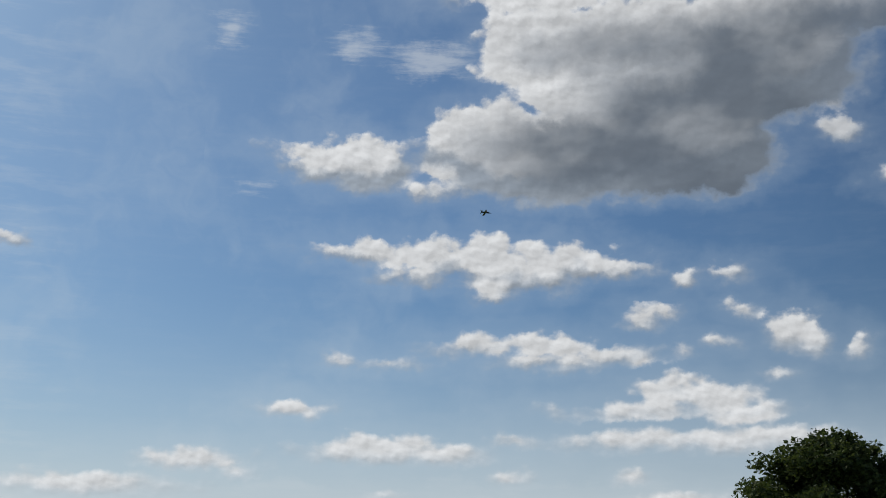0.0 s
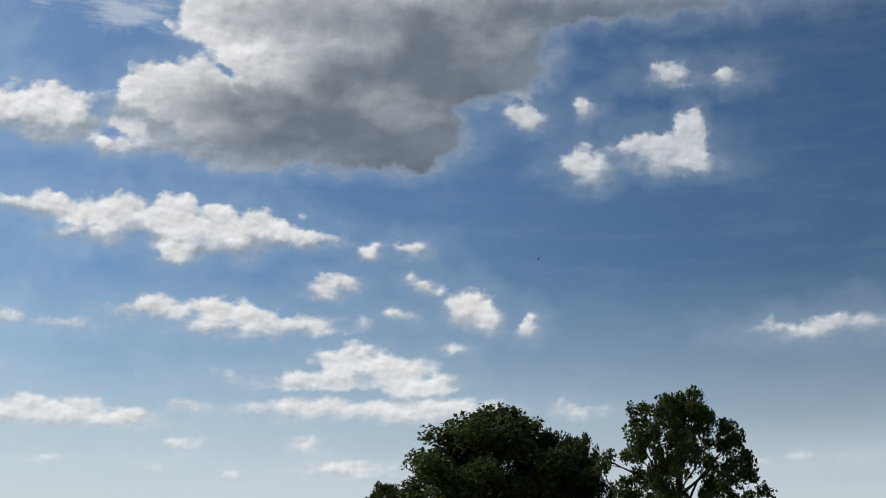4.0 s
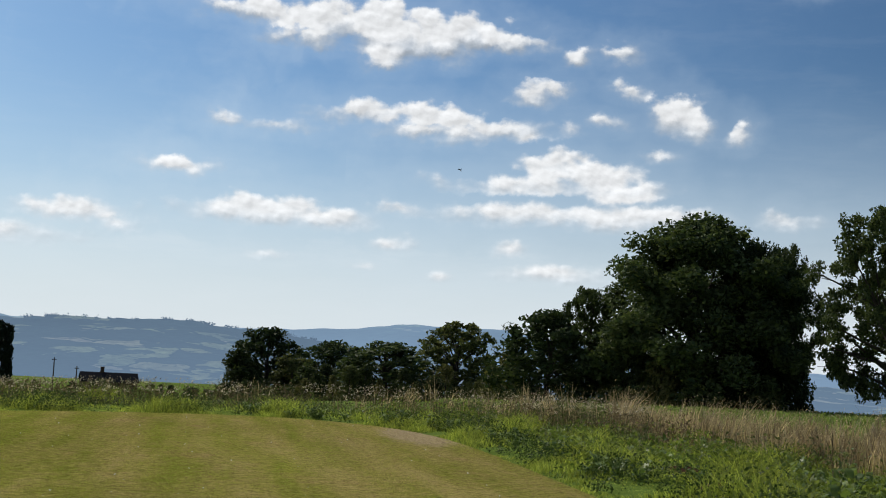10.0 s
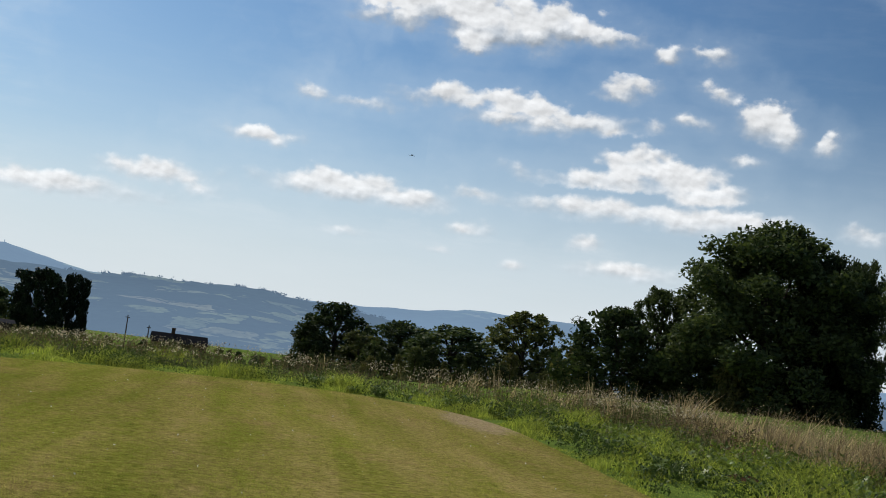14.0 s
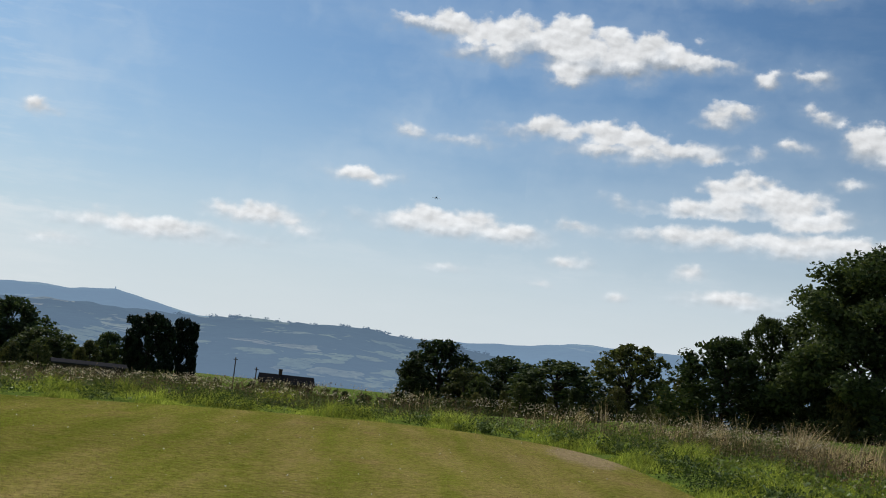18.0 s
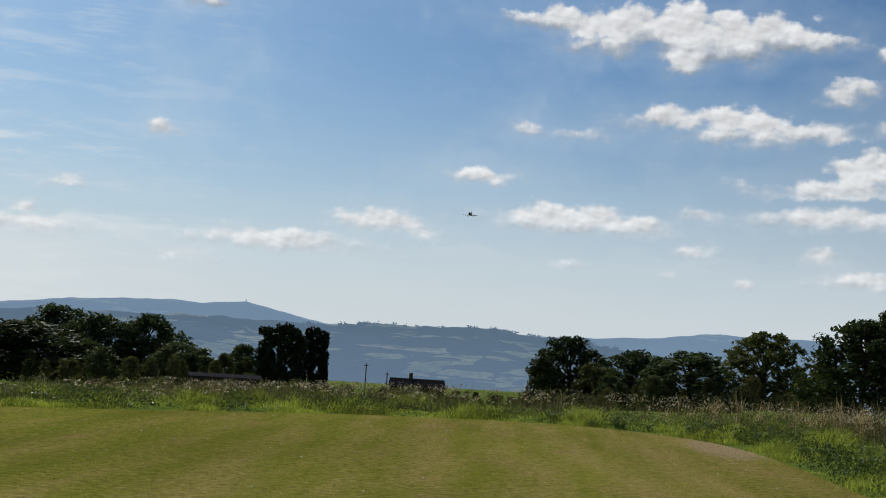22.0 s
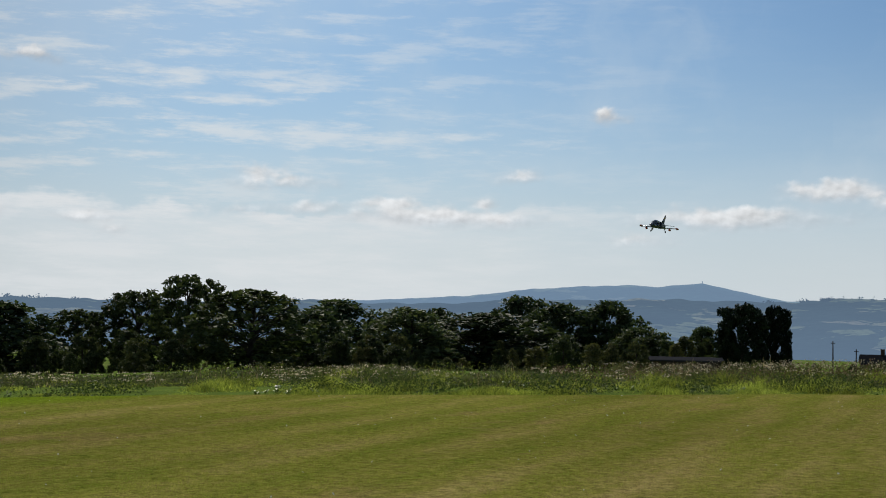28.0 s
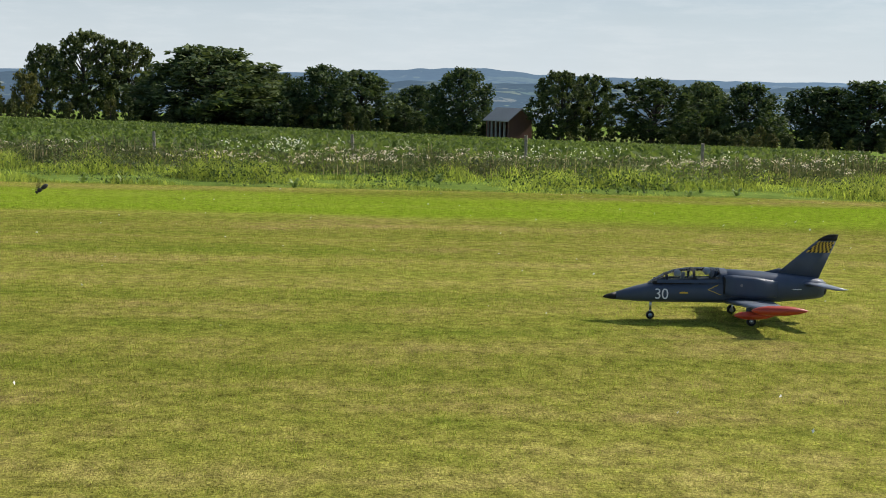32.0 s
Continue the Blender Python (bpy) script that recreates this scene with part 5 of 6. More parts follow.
# ------------------------------------------------------------------ the model jet
M_BODY = material("slate_blue_paint", (0.056, 0.072, 0.105), 0.45, grain=0.45, scale=9, spec=0.22, coarse=3.0)
# paler version of the body paint, sun on the wings put into the colour
M_WING = material("sunlit_grey_blue_paint", (0.14, 0.16, 0.20), 0.34, grain=0.15, scale=14, spec=0.55)
M_BLACK = material("matt_black", (0.012, 0.012, 0.014), 0.6, grain=0.1, scale=30)
M_ORANGE = material("orange_red_paint", (0.42, 0.042, 0.016), 0.35, grain=0.12, scale=30, spec=0.5)
M_YELLOW = material("yellow_paint", (0.65, 0.42, 0.04), 0.5, grain=0.1, scale=30)
M_WHITE = material("white_marking", (0.75, 0.76, 0.76), 0.5, grain=0.08, scale=30)
M_TYRE = material("rubber_tyre", (0.02, 0.02, 0.02), 0.85, grain=0.2, scale=60)
M_METAL = material("brushed_metal", (0.55, 0.56, 0.58), 0.35, 1.0, grain=0.15, scale=60)
M_SEAT = material("cockpit_grey", (0.18, 0.18, 0.19), 0.8, grain=0.2, scale=40)


def canopy_glass():
    m = bpy.data.materials.new("canopy_glass")
    n = Net(nodes_of(m))
    t = n.add("ShaderNodeBsdfTransparent")
    t.inputs[0].default_value = (0.90, 0.92, 0.94, 1)
    g = n.add("ShaderNodeBsdfGlossy")
    g.inputs["Roughness"].default_value = 0.06
    x = n.add("ShaderNodeMixShader")
    f = n.add("ShaderNodeFresnel")
    f.inputs[0].default_value = 1.5
    n.put(x.inputs[0], f.outputs[0])
    n.put(x.inputs[1], t.outputs[0])
    n.put(x.inputs[2], g.outputs[0])
    o = n.add("ShaderNodeOutputMaterial")
    n.put(o.inputs[0], x.outputs[0])
    return m


M_GLASS = canopy_glass()
MID = 0.9          # distance from the nose to the jet's origin
jet = tagged(new("model_jet"), "slate blue model jet trainer with orange wing-tip tanks and checkered fin", "model aircraft")


def loft(sections, sides=22, square=2.3, cap=True):
    """A hull through sections of (distance from nose, top, bottom, half width)."""
    bm = bmesh.new()
    rings = []
    for s_, top, bot, hw in sections:
        ring = []
        for k in range(sides):
            a = k * math.tau / sides
            c, q = math.cos(a), math.sin(a)
            px = hw * math.copysign(abs(c) ** (2 / square), c)
            pz = (top + bot) / 2 + (top - bot) / 2 * math.copysign(abs(q) ** (2 / square), q)
            ring.append(bm.verts.new((px, s_ - MID, pz)))
        rings.append(ring)
    for a, b in zip(rings[:-1], rings[1:]):
        for k in range(sides):
            bm.faces.new((a[k], a[(k + 1) % sides], b[(k + 1) % sides], b[k]))
    if cap:
        bm.faces.new(rings[0])
        bm.faces.new(rings[-1][::-1])
    bmesh.ops.recalc_face_normals(bm, faces=bm.faces)
    return bm


def panel(root, tip, thick_root, thick_tip, upright=False):
    """An aerofoil slab from root (lead, trail, offset, height) to tip, rounded at the lead and sharp at the trail."""
    bm = bmesh.new()
    shape = ((0, 0), (0.06, 0.42), (0.3, 0.5), (0.7, 0.28), (1, 0.02), (1, -0.02), (0.7, -0.28), (0.3, -0.5), (0.06, -0.42))
    rings = []
    for (lead, trail, off, high), th in ((root, thick_root), (tip, thick_tip)):
        ring = []
        for u, w in shape:
            s_ = lead + (trail - lead) * u - MID
            ring.append(bm.verts.new((w * th, s_, off) if upright else (off, s_, high + w * th)))
        rings.append(ring)
    n = len(shape)
    for k in range(n):
        bm.faces.new((rings[0][k], rings[0][(k + 1) % n], rings[1][(k + 1) % n], rings[1][k]))
    bm.faces.new(rings[0])
    bm.faces.new(rings[1][::-1])
    bmesh.ops.recalc_face_normals(bm, faces=bm.faces)
    return bm


def pod(x, z, s0, s1, r):
    """A streamlined tank."""
    L_ = s1 - s0
    return [(s0 + L_ * u, z + r * k, z - r * k, r * k) for u, k in ((0, 0.05), (0.05, 0.42), (0.15, 0.78), (0.32, 1), (0.6, 1), (0.82, 0.68), (0.95, 0.28), (1, 0.04))], x


part("fuselage", loft([(0.085, 0.034, -0.017, 0.027), (0.15, 0.056, -0.022, 0.040), (0.223, 0.078, -0.026, 0.054), (0.31, 0.098, -0.030, 0.068), (0.45, 0.114, -0.031, 0.082),
                       (0.62, 0.122, -0.031, 0.09), (0.77, 0.132, -0.031, 0.097), (0.83, 0.196, -0.031, 0.10), (0.95, 0.192, -0.031, 0.102), (1.10, 0.182, -0.028, 0.1),
                       (1.22, 0.172, -0.020, 0.092), (1.36, 0.157, -0.008, 0.076), (1.45, 0.146, 0.002, 0.062), (1.50, 0.132, 0.012, 0.052)]), M_BODY, jet)
part("nose_cone", loft([(0, 0.004, -0.004, 0.003), (0.012, 0.012, -0.008, 0.010), (0.04, 0.022, -0.0125, 0.018), (0.085, 0.0342, -0.0172, 0.0272)], 18), M_BLACK, jet, "matt black nose cone")
part("jet_pipe", loft([(1.49, 0.124, 0.022, 0.044), (1.518, 0.118, 0.028, 0.038)], 18), M_BLACK, jet, "black jet pipe")
for sx in (-1, 1):
    intake = part("air_intake", loft([(0.80, 0.165, 0.03, 0.036), (0.86, 0.168, 0.022, 0.040), (1.0, 0.158, 0.012, 0.036), (1.16, 0.13, 0.02, 0.012)], 16, 3.2), M_BODY, jet)
    intake.location.x = sx * 0.088
    # solid black plate put in for the shade inside the intake
    mouth = part("intake_shade", loft([(0.792, 0.158, 0.037, 0.029), (0.801, 0.158, 0.037, 0.029)], 16, 3.2), M_BLACK, intake, "black plate for the shade inside the intake")
    part("wing", panel((0.80, 1.14, sx * 0.07, -0.012), (0.94, 1.10, sx * 0.565, 0.012), 0.036, 0.018), M_WING, jet, "grey-blue wing, paled to look sunlit")
    secs, off = pod(sx * 0.575, 0.012, 0.84, 1.21, 0.032)
    part("tip_tank", loft(secs, 16, 2), M_ORANGE, jet, "orange-red wing-tip tank").location.x = off
    secs, off = pod(sx * 0.37, -0.055, 0.79, 1.06, 0.028)
    store = part("drop_tank", loft(secs, 16, 2), M_ORANGE, jet, "orange-red drop tank under the wing")
    store.location.x = off
    bm = bmesh.new()
    bmesh.ops.create_cube(bm, size=1, matrix=Matrix.Translation((sx * 0.37, 0.93 - MID, -0.02)) @ Matrix.Diagonal((0.008, 0.12, 0.035, 1)))
    part("pylon", bm, M_BODY, jet, smooth=False)
    part("tailplane", panel((1.34, 1.50, sx * 0.045, 0.112), (1.46, 1.555, sx * 0.34, 0.114), 0.018, 0.009), M_WING, jet, "grey-blue tailplane, paled to look sunlit")
fin = part("fin", panel((1.14, 1.47, 0.14, 0), (1.445, 1.580, 0.398, 0), 0.026, 0.012, True), M_BODY, jet)
part("fillet", panel((1.03, 1.21, 0.165, 0), (1.185, 1.23, 0.205, 0), 0.02, 0.01, True), M_BODY, jet)
cap = part("fin_cap", panel((1.446, 1.581, 0.3985, 0), (1.485, 1.590, 0.426, 0), 0.0125, 0.0105, True), M_BLACK, jet, "black rounded fin tip")
part("cap_edge", panel((1.486, 1.590, 0.4265, 0), (1.530, 1.594, 0.442, 0), 0.0105, 0.006, True), M_BLACK, cap)


def fin_edges(z):
    u = (z - 0.14) / 0.258
    return 1.14 + 0.305 * u, 1.47 + 0.11 * u


for sx in (-1, 1):
    bm = bmesh.new()
    z0, z1 = 0.318, 0.393
    q = [(sx * 0.0098, fin_edges(z0)[0] + 0.02 - MID, z0), (sx * 0.0098, fin_edges(z0)[1] - 0.012 - MID, z0), (sx * 0.0082, fin_edges(z1)[1] - 0.012 - MID, z1), (sx * 0.0082, fin_edges(z1)[0] + 0.02 - MID, z1)]
    bm.faces.new([bm.verts.new(p) for p in q])
    band = part("checker_band", bm, M_BLACK, jet, "black and yellow checkered band", smooth=False)
    bm = bmesh.new()
    cols, rows_ = 11, 5
    for i in range(cols):
        for j in range(rows_):
            if (i + j) % 2:
                continue
            c = []
            for di, dj in ((0, 0), (1, 0), (1, 1), (0, 1)):
                u, w = (i + di) / cols, (j + dj) / rows_
                lo = Vector(q[0]).lerp(Vector(q[1]), u)
                hi = Vector(q[3]).lerp(Vector(q[2]), u)
                p = lo.lerp(hi, w)
                c.append(bm.verts.new((p.x + sx * 0.0012, p.y, p.z)))
            bm.faces.new(c)
    part("yellow_checks", bm, M_YELLOW, band, "yellow squares", smooth=False)
# cockpit: tub, seats, two plain dummies, frames and glass
bm = loft([(0.33, 0.112, 0.09, 0.046), (0.41, 0.132, 0.09, 0.056), (0.44, 0.122, 0.09, 0.062), (0.58, 0.128, 0.09, 0.066), (0.61, 0.152, 0.09, 0.06), (0.64, 0.132, 0.09, 0.068), (0.80, 0.142, 0.09, 0.06)], 14, 3)
part("cockpit_tub", bm, M_BLACK, jet, "black cockpit tub")
for s_, z in ((0.50, 0.150), (0.70, 0.168)):
    bm = bmesh.new()
    bmesh.ops.create_cube(bm, size=1, matrix=Matrix.Translation((0, s_ + 0.035 - MID, z - 0.012)) @ Matrix.Rotation(radians(-14), 4, "X") @ Matrix.Diagonal((0.055, 0.018, 0.075, 1)))
    bmesh.ops.bevel(bm, geom=bm.edges[:], offset=0.006, segments=2, affect="EDGES")
    part("seat", bm, M_SEAT, jet)
    # plain ball for the dummy pilot's white-helmeted head
    bm = bmesh.new()
    bmesh.ops.create_uvsphere(bm, u_segments=14, v_segments=10, radius=0.025, matrix=Matrix.Translation((0, s_ - MID, z + 0.014)))
    part("dummy_head", bm, M_WHITE, jet, "pale rounded head of a dummy pilot")
CANOPY = [(0.305, 0.104, 0.092, 0.02), (0.34, 0.125, 0.09, 0.048), (0.41, 0.166, 0.09, 0.064), (0.48, 0.192, 0.09, 0.072), (0.56, 0.205, 0.09, 0.078), (0.66, 0.209, 0.09, 0.081), (0.76, 0.206, 0.09, 0.080), (0.83, 0.198, 0.09, 0.074)]
glass = part("canopy", loft(CANOPY, 24, 2.0, False), M_GLASS, jet, "clear canopy glass")
for s_, wd in ((0.415, 0.016), (0.595, 0.018), (0.80, 0.05)):
    tops = [np.interp(v, [c[0] for c in CANOPY], [c[1] for c in CANOPY]) for v in (s_ - wd / 2, s_ + wd / 2)]
    hws = [np.interp(v, [c[0] for c in CANOPY], [c[3] for c in CANOPY]) for v in (s_ - wd / 2, s_ + wd / 2)]
    part("canopy_frame", loft([(s_ - wd / 2, tops[0] + 0.002, 0.085, hws[0] + 0.002), (s_ + wd / 2, tops[1] + 0.002, 0.085, hws[1] + 0.002)], 24, 2.0, False), M_BODY if wd > 0.03 else M_BLACK, jet)
for sx in (-1, 1):
    bm = bmesh.new()
    prev = None
    for s_ in np.linspace(0.35, 0.83, 14):
        hw = float(np.interp(s_, [c[0] for c in CANOPY], [c[3] for c in CANOPY]))
        a = bm.verts.new((sx * (hw + 0.004), s_ - MID, 0.128 + 0.02 * (s_ - 0.3)))
        b = bm.verts.new((sx * (hw + 0.012), s_ - MID, 0.106 + 0.02 * (s_ - 0.3)))
        if prev:
            bm.faces.new((prev[0], a, b, prev[1]))
        prev = (a, b)
    part("canopy_rail", bm, M_BODY, jet)


def hull_x(s_, z):
    """Half width of the fuselage side at a height."""
    tab = ((0.31, 0.098, -0.030, 0.068), (0.45, 0.114, -0.031, 0.082), (0.62, 0.122, -0.031, 0.09), (0.77, 0.132, -0.031, 0.097), (0.95, 0.192, -0.031, 0.102), (1.10, 0.182, -0.028, 0.1), (1.38, 0.155, -0.006, 0.074))
    top, bot, hw = (float(np.interp(s_, [r[0] for r in tab], [r[k] for r in tab])) for k in (1, 2, 3))
    u = min(0.98, abs(z - (top + bot) / 2) / ((top - bot) / 2))
    return hw * (1 - u ** 2.3) ** (1 / 2.3)


def side_strip(pts, width, sx, mat, name, parent, label=""):
    """A painted line on the fuselage side through points of (distance from nose, height)."""
    bm = bmesh.new()
    for (a, za), (b, zb) in zip(pts[:-1], pts[1:]):
        d = Vector((b - a, zb - za)).normalized() * width / 2
        n_ = Vector((-d.y, d.x))
        c = []
        for (s_, z), e in (((a, za), -d + n_), ((b, zb), d + n_), ((b, zb), d - n_), ((a, za), -d - n_)):
            s2, z2 = s_ + e.x, z + e.y
            c.append(bm.verts.new((sx * (hull_x(s2, z2) + 0.002), s2 - MID, z2)))
        bm.faces.new(c)
    return part(name, bm, mat, parent, label, smooth=False)


for sx in (-1, 1):
    for word, s_ in (("3", 0.355), ("0", 0.402)):
        cu = bpy.data.curves.new("digit", "FONT")
        cu.body, cu.size, cu.align_x, cu.extrude, cu.offset = word, 0.100, "CENTER", 0.0006, 0.0
        src = new("digit", cu)
        bpy.context.view_layer.update()
        me = bpy.data.meshes.new_from_object(src)
        bpy.data.objects.remove(src)
        me.materials.append(M_WHITE)
        ob = new("number", me)
        ob.parent = jet
        tagged(ob, "white painted number")
        s_ = s_ if sx > 0 else 0.757 - s_
        x0 = hull_x(s_, 0.035) + 0.010
        ob.matrix_basis = Matrix.Translation((sx * x0, s_ - MID, 0.002)) @ Matrix(((0, 0, sx, 0), (sx, 0, 0, 0), (0, 1, 0, 0), (0, 0, 0, 1))) @ Matrix.Rotation(radians(-6), 4, "X")
    side_strip([(0.505, 0.045), (0.55, 0.045)], 0.011, sx, M_YELLOW, "stencil_bar", jet, "small yellow stencil")
    side_strip([(0.76, 0.10), (0.69, 0.068), (0.775, 0.035)], 0.004, sx, M_YELLOW, "warning_triangle", jet, "thin yellow warning triangle")
    side_strip([(1.26, 0.075), (1.33, 0.075)], 0.006, sx, M_WHITE, "stencil_bar", jet, "short white stencil")
    bm = bmesh.new()
    bmesh.ops.create_circle(bm, cap_ends=True, segments=16, radius=0.010, matrix=Matrix.Translation((sx * 0.132, 0.905 - MID, 0.105)) @ Matrix.Rotation(radians(90), 4, "Y"))
    part("emblem", bm, M_SEAT, jet, "small round grey emblem", smooth=False)


def leg(x, s_, top, base, r):
    """A wheel on an oleo leg."""
    strut = bmesh.new()
    for z0, z1, rr in ((top, (top + base) / 2, 0.009), ((top + base) / 2, base + r, 0.006)):
        bmesh.ops.create_cone(strut, cap_ends=True, segments=10, radius1=rr, radius2=rr, depth=abs(z1 - z0), matrix=Matrix.Translation((x, s_ - MID, (z0 + z1) / 2)))
    bmesh.ops.create_cone(strut, cap_ends=True, segments=8, radius1=0.004, radius2=0.004, depth=0.05, matrix=Matrix.Translation((x, s_ - MID, base + r)) @ Matrix.Rotation(radians(90), 4, "Y"))
    part("undercarriage_leg", strut, M_METAL, jet, "bare metal undercarriage leg")
    hub = new("wheel")
    hub.parent = jet
    hub.location = (x + (0.018 if x >= 0 else -0.018) * (x != 0), s_ - MID, base + r)
    bm = bmesh.new()
    prev = None
    n = 24
    for k in range(n + 1):
        a = k * math.tau / n
        ring = [(w, rad) for w, rad in ((-0.012, 0.55), (-0.013, 0.85), (-0.008, 0.98), (0, 1), (0.008, 0.98), (0.013, 0.85), (0.012, 0.55))]
        now = [bm.verts.new((w, math.cos(a) * rad * r, math.sin(a) * rad * r)) for w, rad in ring]
        if prev:
            for i in range(len(ring) - 1):
                bm.faces.new((prev[i], prev[i + 1], now[i + 1], now[i]))
        prev = now
    bmesh.ops.remove_doubles(bm, verts=bm.verts[:], dist=1e-5)
    part("tyre", bm, M_TYRE, hub, "black rubber tyre")
    bm = bmesh.new()
    bmesh.ops.create_cone(bm, cap_ends=True, segments=20, radius1=r * 0.56, radius2=r * 0.56, depth=0.02, matrix=Matrix.Rotation(radians(90), 4, "Y"))
    part("rim", bm, M_METAL, hub, "pale metal rim")
    return hub


GROUND = -0.150
WHEELS = [(leg(0, 0.325, -0.02, GROUND, 0.028), 0.028), (leg(-0.215, 0.95, -0.01, GROUND, 0.031), 0.031), (leg(0.215, 0.95, -0.01, GROUND, 0.031), 0.031)]
for x, s_ in ((-0.185, 0.965), (0.185, 0.965)):
    bm = bmesh.new()
    bmesh.ops.create_cube(bm, size=1, matrix=Matrix.Translation((x, s_ - MID, -0.045)) @ Matrix.Diagonal((0.003, 0.07, 0.05, 1)))
    part("gear_door", bm, M_BODY, jet, smooth=False)


def heading(a, way, bank=0.0, nose=0.0, crab=0.0):
    """Pose of the jet at a, flying along way; its nose points along its own -y."""
    yaw_ = math.atan2(way.x, -way.y)
    return Matrix.Translation(a) @ Matrix.Rotation(yaw_ + radians(crab), 4, "Z") @ Matrix.Rotation(-radians(nose), 4, "X") @ Matrix.Rotation(radians(bank), 4, "Y")


FLIGHT = (
    (0, 15.70, 173.42, 54.541, 25, 4),
    (0.5, 26.62, 177.80, 58.261, 25, 4),
    (1, 37.35, 182.12, 60.446, 25, 3),
    (1.5, 48.99, 192.05, 63.036, 28, 3),
    (2, 60.93, 201.96, 64.030, 30, 3),
    (2.5, 73.92, 216.44, 65.616, 32, 2),
    (4.5, 120.95, 298.09, 75.185, 38, 1),
    (5, 128.26, 320.67, 76.207, 40, 1),
    (5.5, 134.16, 343.76, 77.153, 43, 0),
    (6, 138.47, 367.21, 78.969, 45, 0),
    (7, 129.18, 381.71, 77.153, 50, -1),
    (8, 108.78, 378.49, 71.675, 46, -2),
    (9, 82.19, 365.76, 63.772, 42, -3),
    (10, 55.24, 343.61, 54.385, 35, -4),
    (11, 35.04, 324.76, 48.527, 25, -4),
    (12, 23.47, 306.09, 44.739, 10, -3),
    (13, 19.63, 286.51, 41.897, 0, -2),
    (14, 15.66, 266.86, 39.551, 1, -2),
    (16.5, 4.03, 223.02, 31.125, 2, -4),
    (17, 2.71, 213.06, 30.285, 3, -5),
    (18, 0.09, 193.37, 26.748, 6, -6),
    (19, -2.37, 174.06, 19.568, 12, -4),
    (20, -3.81, 154.43, 14.263, -3, -2),
    (21, -5.87, 134.36, 13.383, 0, 0),
    (22, -7.76, 117.03, 14.509, 2, 2),
    (23, -9.28, 100.94, 12.936, 3, -0),
    (24, -10.51, 88.02, 9.493, 4, -3),
    (25, -10.71, 75.02, 7.388, 1, -2),
    (25.5, -10.71, 68.93, 7.426, 2, -1),
    (26, -10.56, 62.84, 7.592, -17, 0),
    (26.5, -10.42, 56.24, 7.476, -12, 0),
    (28.5, -11.53, 35.62, 3.528, 8, 2),
    (29, -10.79, 29.36, 2.473, 5, 3),
    (29.5, -10.34, 24.53, 1.832, -1, 3),
    (30, -10.11, 20.17, 1.507, -1, 4),
    (30.5, -9.93, 15.77, 1.243, 0, 4),
    (31, -9.73, 11.25, 0.960, 2, 5),
    (31.3, -9.62, 8.54, 0.745, 5, 4),
    (31.6, -9.34, 5.68, 0.345, 8, 3),
    (31.8, -9.15, 3.76, 0.159, 2, 0),
    (32, -9.15, 1.73, 0.159, 0, 0),
)


# ------------------------------------------------------------------ flies that cross close to the camera
M_FLY = material("dark_fly_body", (0.03, 0.028, 0.025), 0.6, grain=0.3, scale=300)
M_FLY_WING = bpy.data.materials.new("clear_fly_wing")
wing_net = Net(nodes_of(M_FLY_WING))
clear, film = wing_net.add("ShaderNodeBsdfTransparent"), wing_net.add("ShaderNodeBsdfDiffuse")
film.inputs[0].default_value = (0.10, 0.10, 0.09, 1)
veins = wing_net.add("ShaderNodeMixShader")
wing_net.put(veins.inputs[0], wing_net.range(wing_net.noise(wing_net.add("ShaderNodeTexCoord").outputs["Object"], 900.0, 3.0, 0.6), 0.4, 0.7, 0.12, 0.4))
wing_net.put(veins.inputs[1], clear.outputs[0])
wing_net.put(veins.inputs[2], film.outputs[0])
wing_net.put(wing_net.add("ShaderNodeOutputMaterial").inputs[0], veins.outputs[0])


def fly():
    """A small fly: body, head, two wings, about eight millimetres long."""
    ob = tagged(new("fly"), "small dark fly in flight with clear wings", "insect", group="flies")
    for name, y, r, long_ in (("abdomen", 0.0022, 0.0013, 1.9), ("thorax", -0.0012, 0.0013, 1.2), ("head", -0.0033, 0.0010, 0.8)):
        bm = bmesh.new()
        bmesh.ops.create_uvsphere(bm, u_segments=12, v_segments=8, radius=r, matrix=Matrix.Translation((0, y, 0)) @ Matrix.Diagonal((1, long_, 1, 1)))
        part(name, bm, M_FLY, ob)
    for sx in (-1, 1):
        bm = bmesh.new()
        rim = [(0.0, -0.0012), (0.0025, -0.0026), (0.0058, -0.0020), (0.0066, 0.0), (0.0050, 0.0014), (0.0020, 0.0010)]
        lo = [bm.verts.new((sx * (0.0008 + x), y, 0.0008 + x * 0.35)) for x, y in rim]
        hi = [bm.verts.new((sx * (0.0008 + x), y, 0.0009 + x * 0.35)) for x, y in rim]
        bm.faces.new(lo)
        bm.faces.new(hi[::-1])
        for i in range(len(rim)):
            j = (i + 1) % len(rim)
            bm.faces.new((lo[i], lo[j], hi[j], hi[i]))
        bmesh.ops.recalc_face_normals(bm, faces=bm.faces)
        part("wing", bm, M_FLY_WING, ob, "clear wing", smooth=False)
    return ob


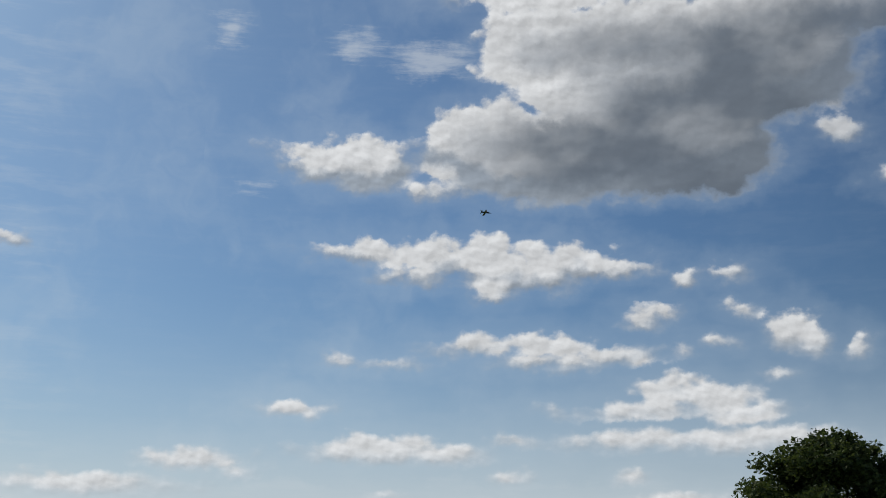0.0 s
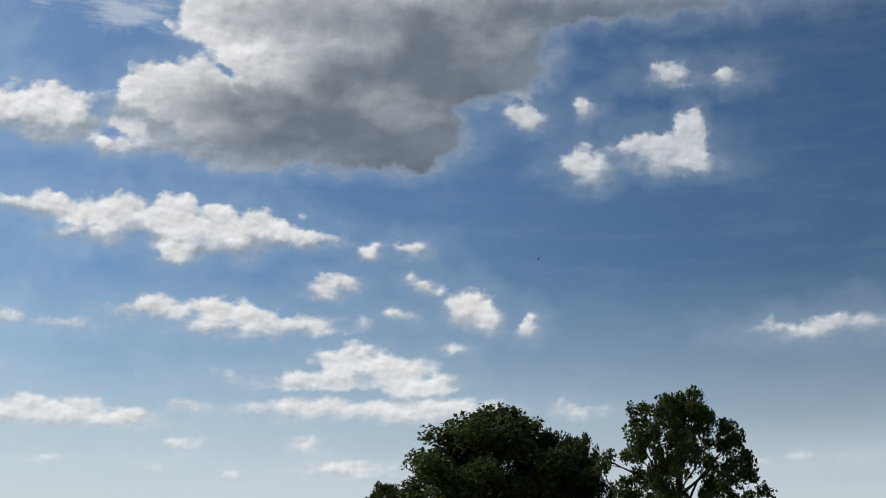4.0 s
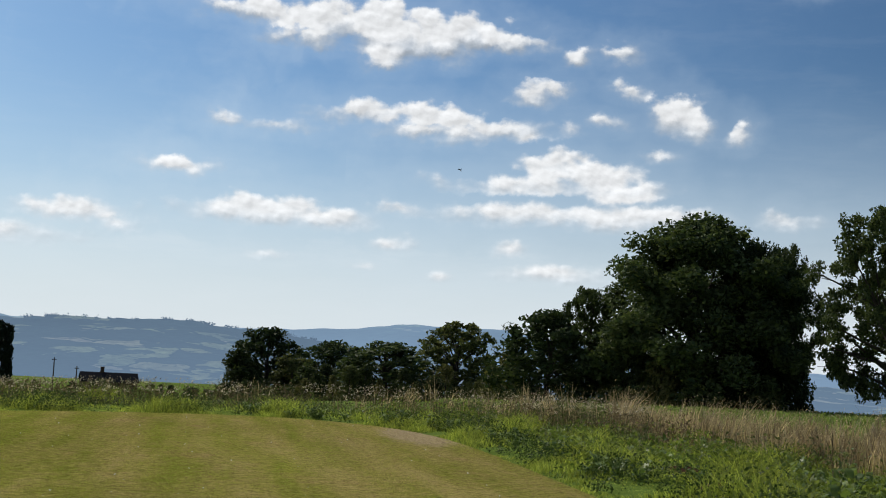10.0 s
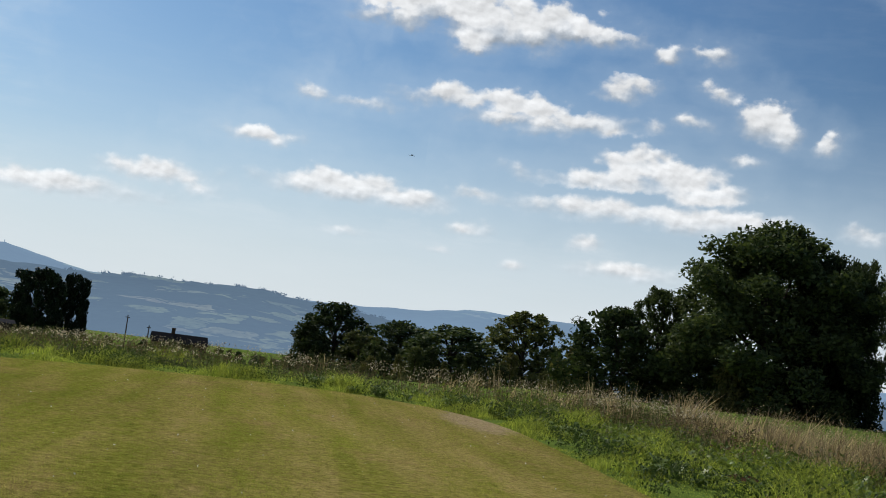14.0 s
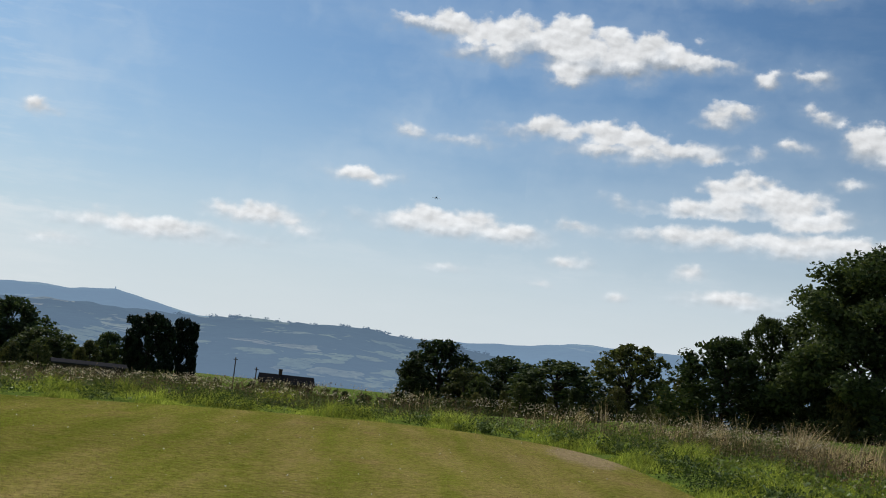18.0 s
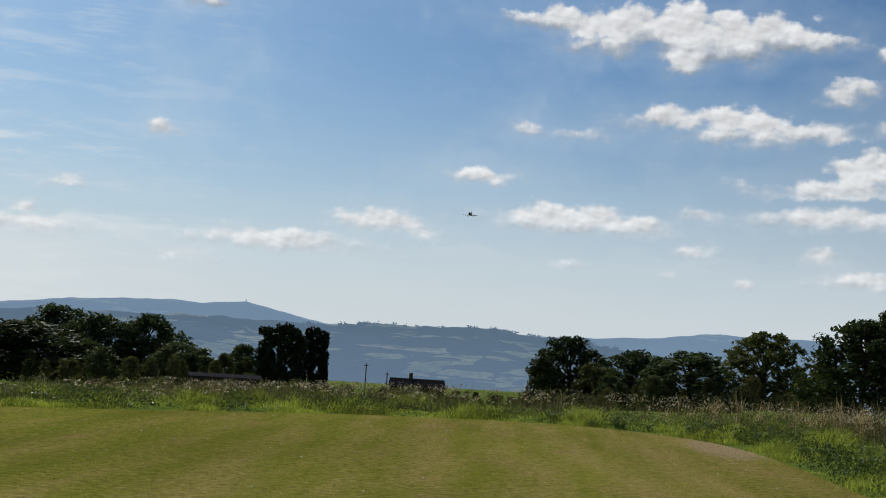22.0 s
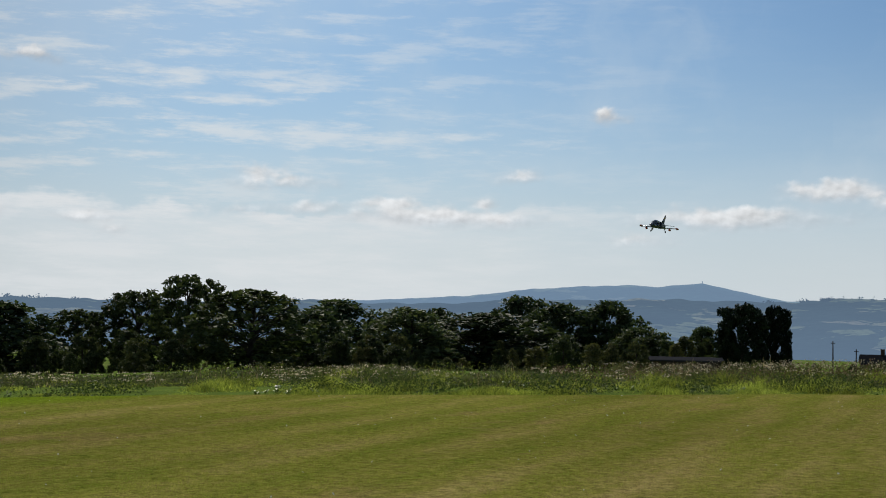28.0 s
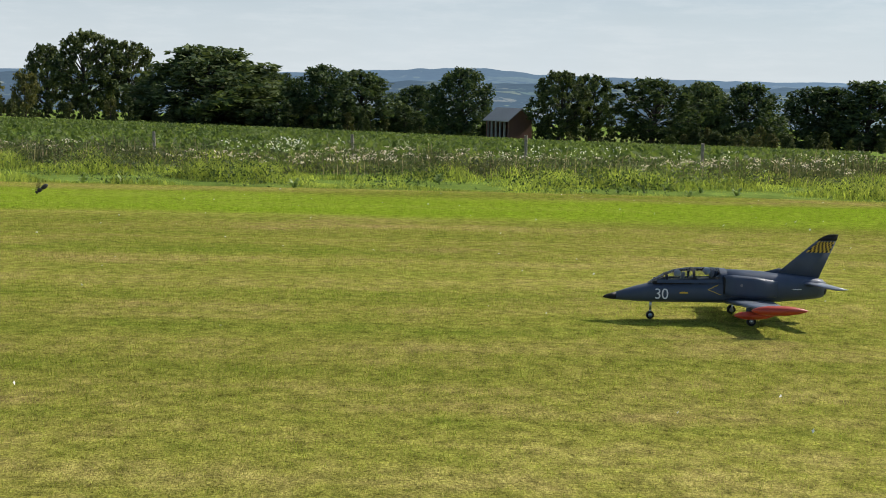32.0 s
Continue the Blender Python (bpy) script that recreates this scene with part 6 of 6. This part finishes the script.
def ahead(t, right, up, d):
    """A place d metres before the camera at t, right and up of its axis as shares of d."""
    rows_ = np.array(PAN)
    yaw, pitch, roll = (float(np.interp(t, rows_[:, 0], rows_[:, k])) for k in (1, 2, 3))
    return held(yaw, pitch, roll) @ Vector((right * d, up * d, -d))


FLIES = [(fly(), ((0, (0.6, -1.2, 2.6)), (4.7, (-0.3, -0.5, 2.6)), (4.9, ahead(4.9, -0.24, 0.32, 0.60)), (5, ahead(5, -0.257, 0.190, 0.60)), (5.1, ahead(5.1, -0.28, 0.34, 0.60)), (5.4, (-0.3, -0.6, 2.6)), (6.5, (0.1, -0.8, 2.6)), (6.7, ahead(6.7, -0.25, 0.36, 0.62)), (6.8, ahead(6.8, -0.208, 0.082, 0.62)), (6.9, ahead(6.9, -0.167, 0.014, 0.62)),
                  (7, ahead(7, -0.217, -0.092, 0.62)), (7.1, ahead(7.1, -0.28, -0.34, 0.62)), (7.4, (-0.6, -0.6, 0.9)), (32, (-0.8, -1.5, 0.9)))),
         (fly(), ((0, (0.9, -1.0, 2.4)), (1.5, (0.6, -0.5, 2.3)), (1.7, ahead(1.7, 0.05, 0.36, 0.50)), (1.8, ahead(1.8, 0.099, 0.025, 0.55)), (2, ahead(2, 0.305, 0.023, 1.6)),
                  (2.1, ahead(2.1, 0.48, 0.03, 1.9)), (2.6, (1.6, -0.4, 2.0)), (32, (1.6, -1.6, 2.0)))),
         (fly(), ((0, (-0.3, -1.4, 1.0)), (31.6, (-0.3, -1.0, 1.2)), (31.9, ahead(31.9, -0.60, 0.02, 0.75)), (32, ahead(32, -0.314, 0.047, 0.75))))]


def motions():
    for ob, stops in FLIES:
        walk(ob, [(t, Matrix.Translation(p) @ Matrix.Rotation(0.7, 4, "X") @ Matrix.Rotation(0.5, 4, "Z")) for t, p in stops])
    jet.scale = (1.06, 1.06, 1.06)
    rows_ = []
    for i, (t, x, y, z, bank, nose) in enumerate(FLIGHT):
        a, b = FLIGHT[max(0, i - 1)], FLIGHT[min(len(FLIGHT) - 1, i + 1)]
        rows_.append((t, heading((x, y, z), Vector((b[1] - a[1], b[2] - a[2], 0)), bank, nose, float(np.interp(t, (28.5, 30, 31, 31.4, 32), (0, 7, 14, 14, 6))))))
    walk(jet, rows_)


motions()
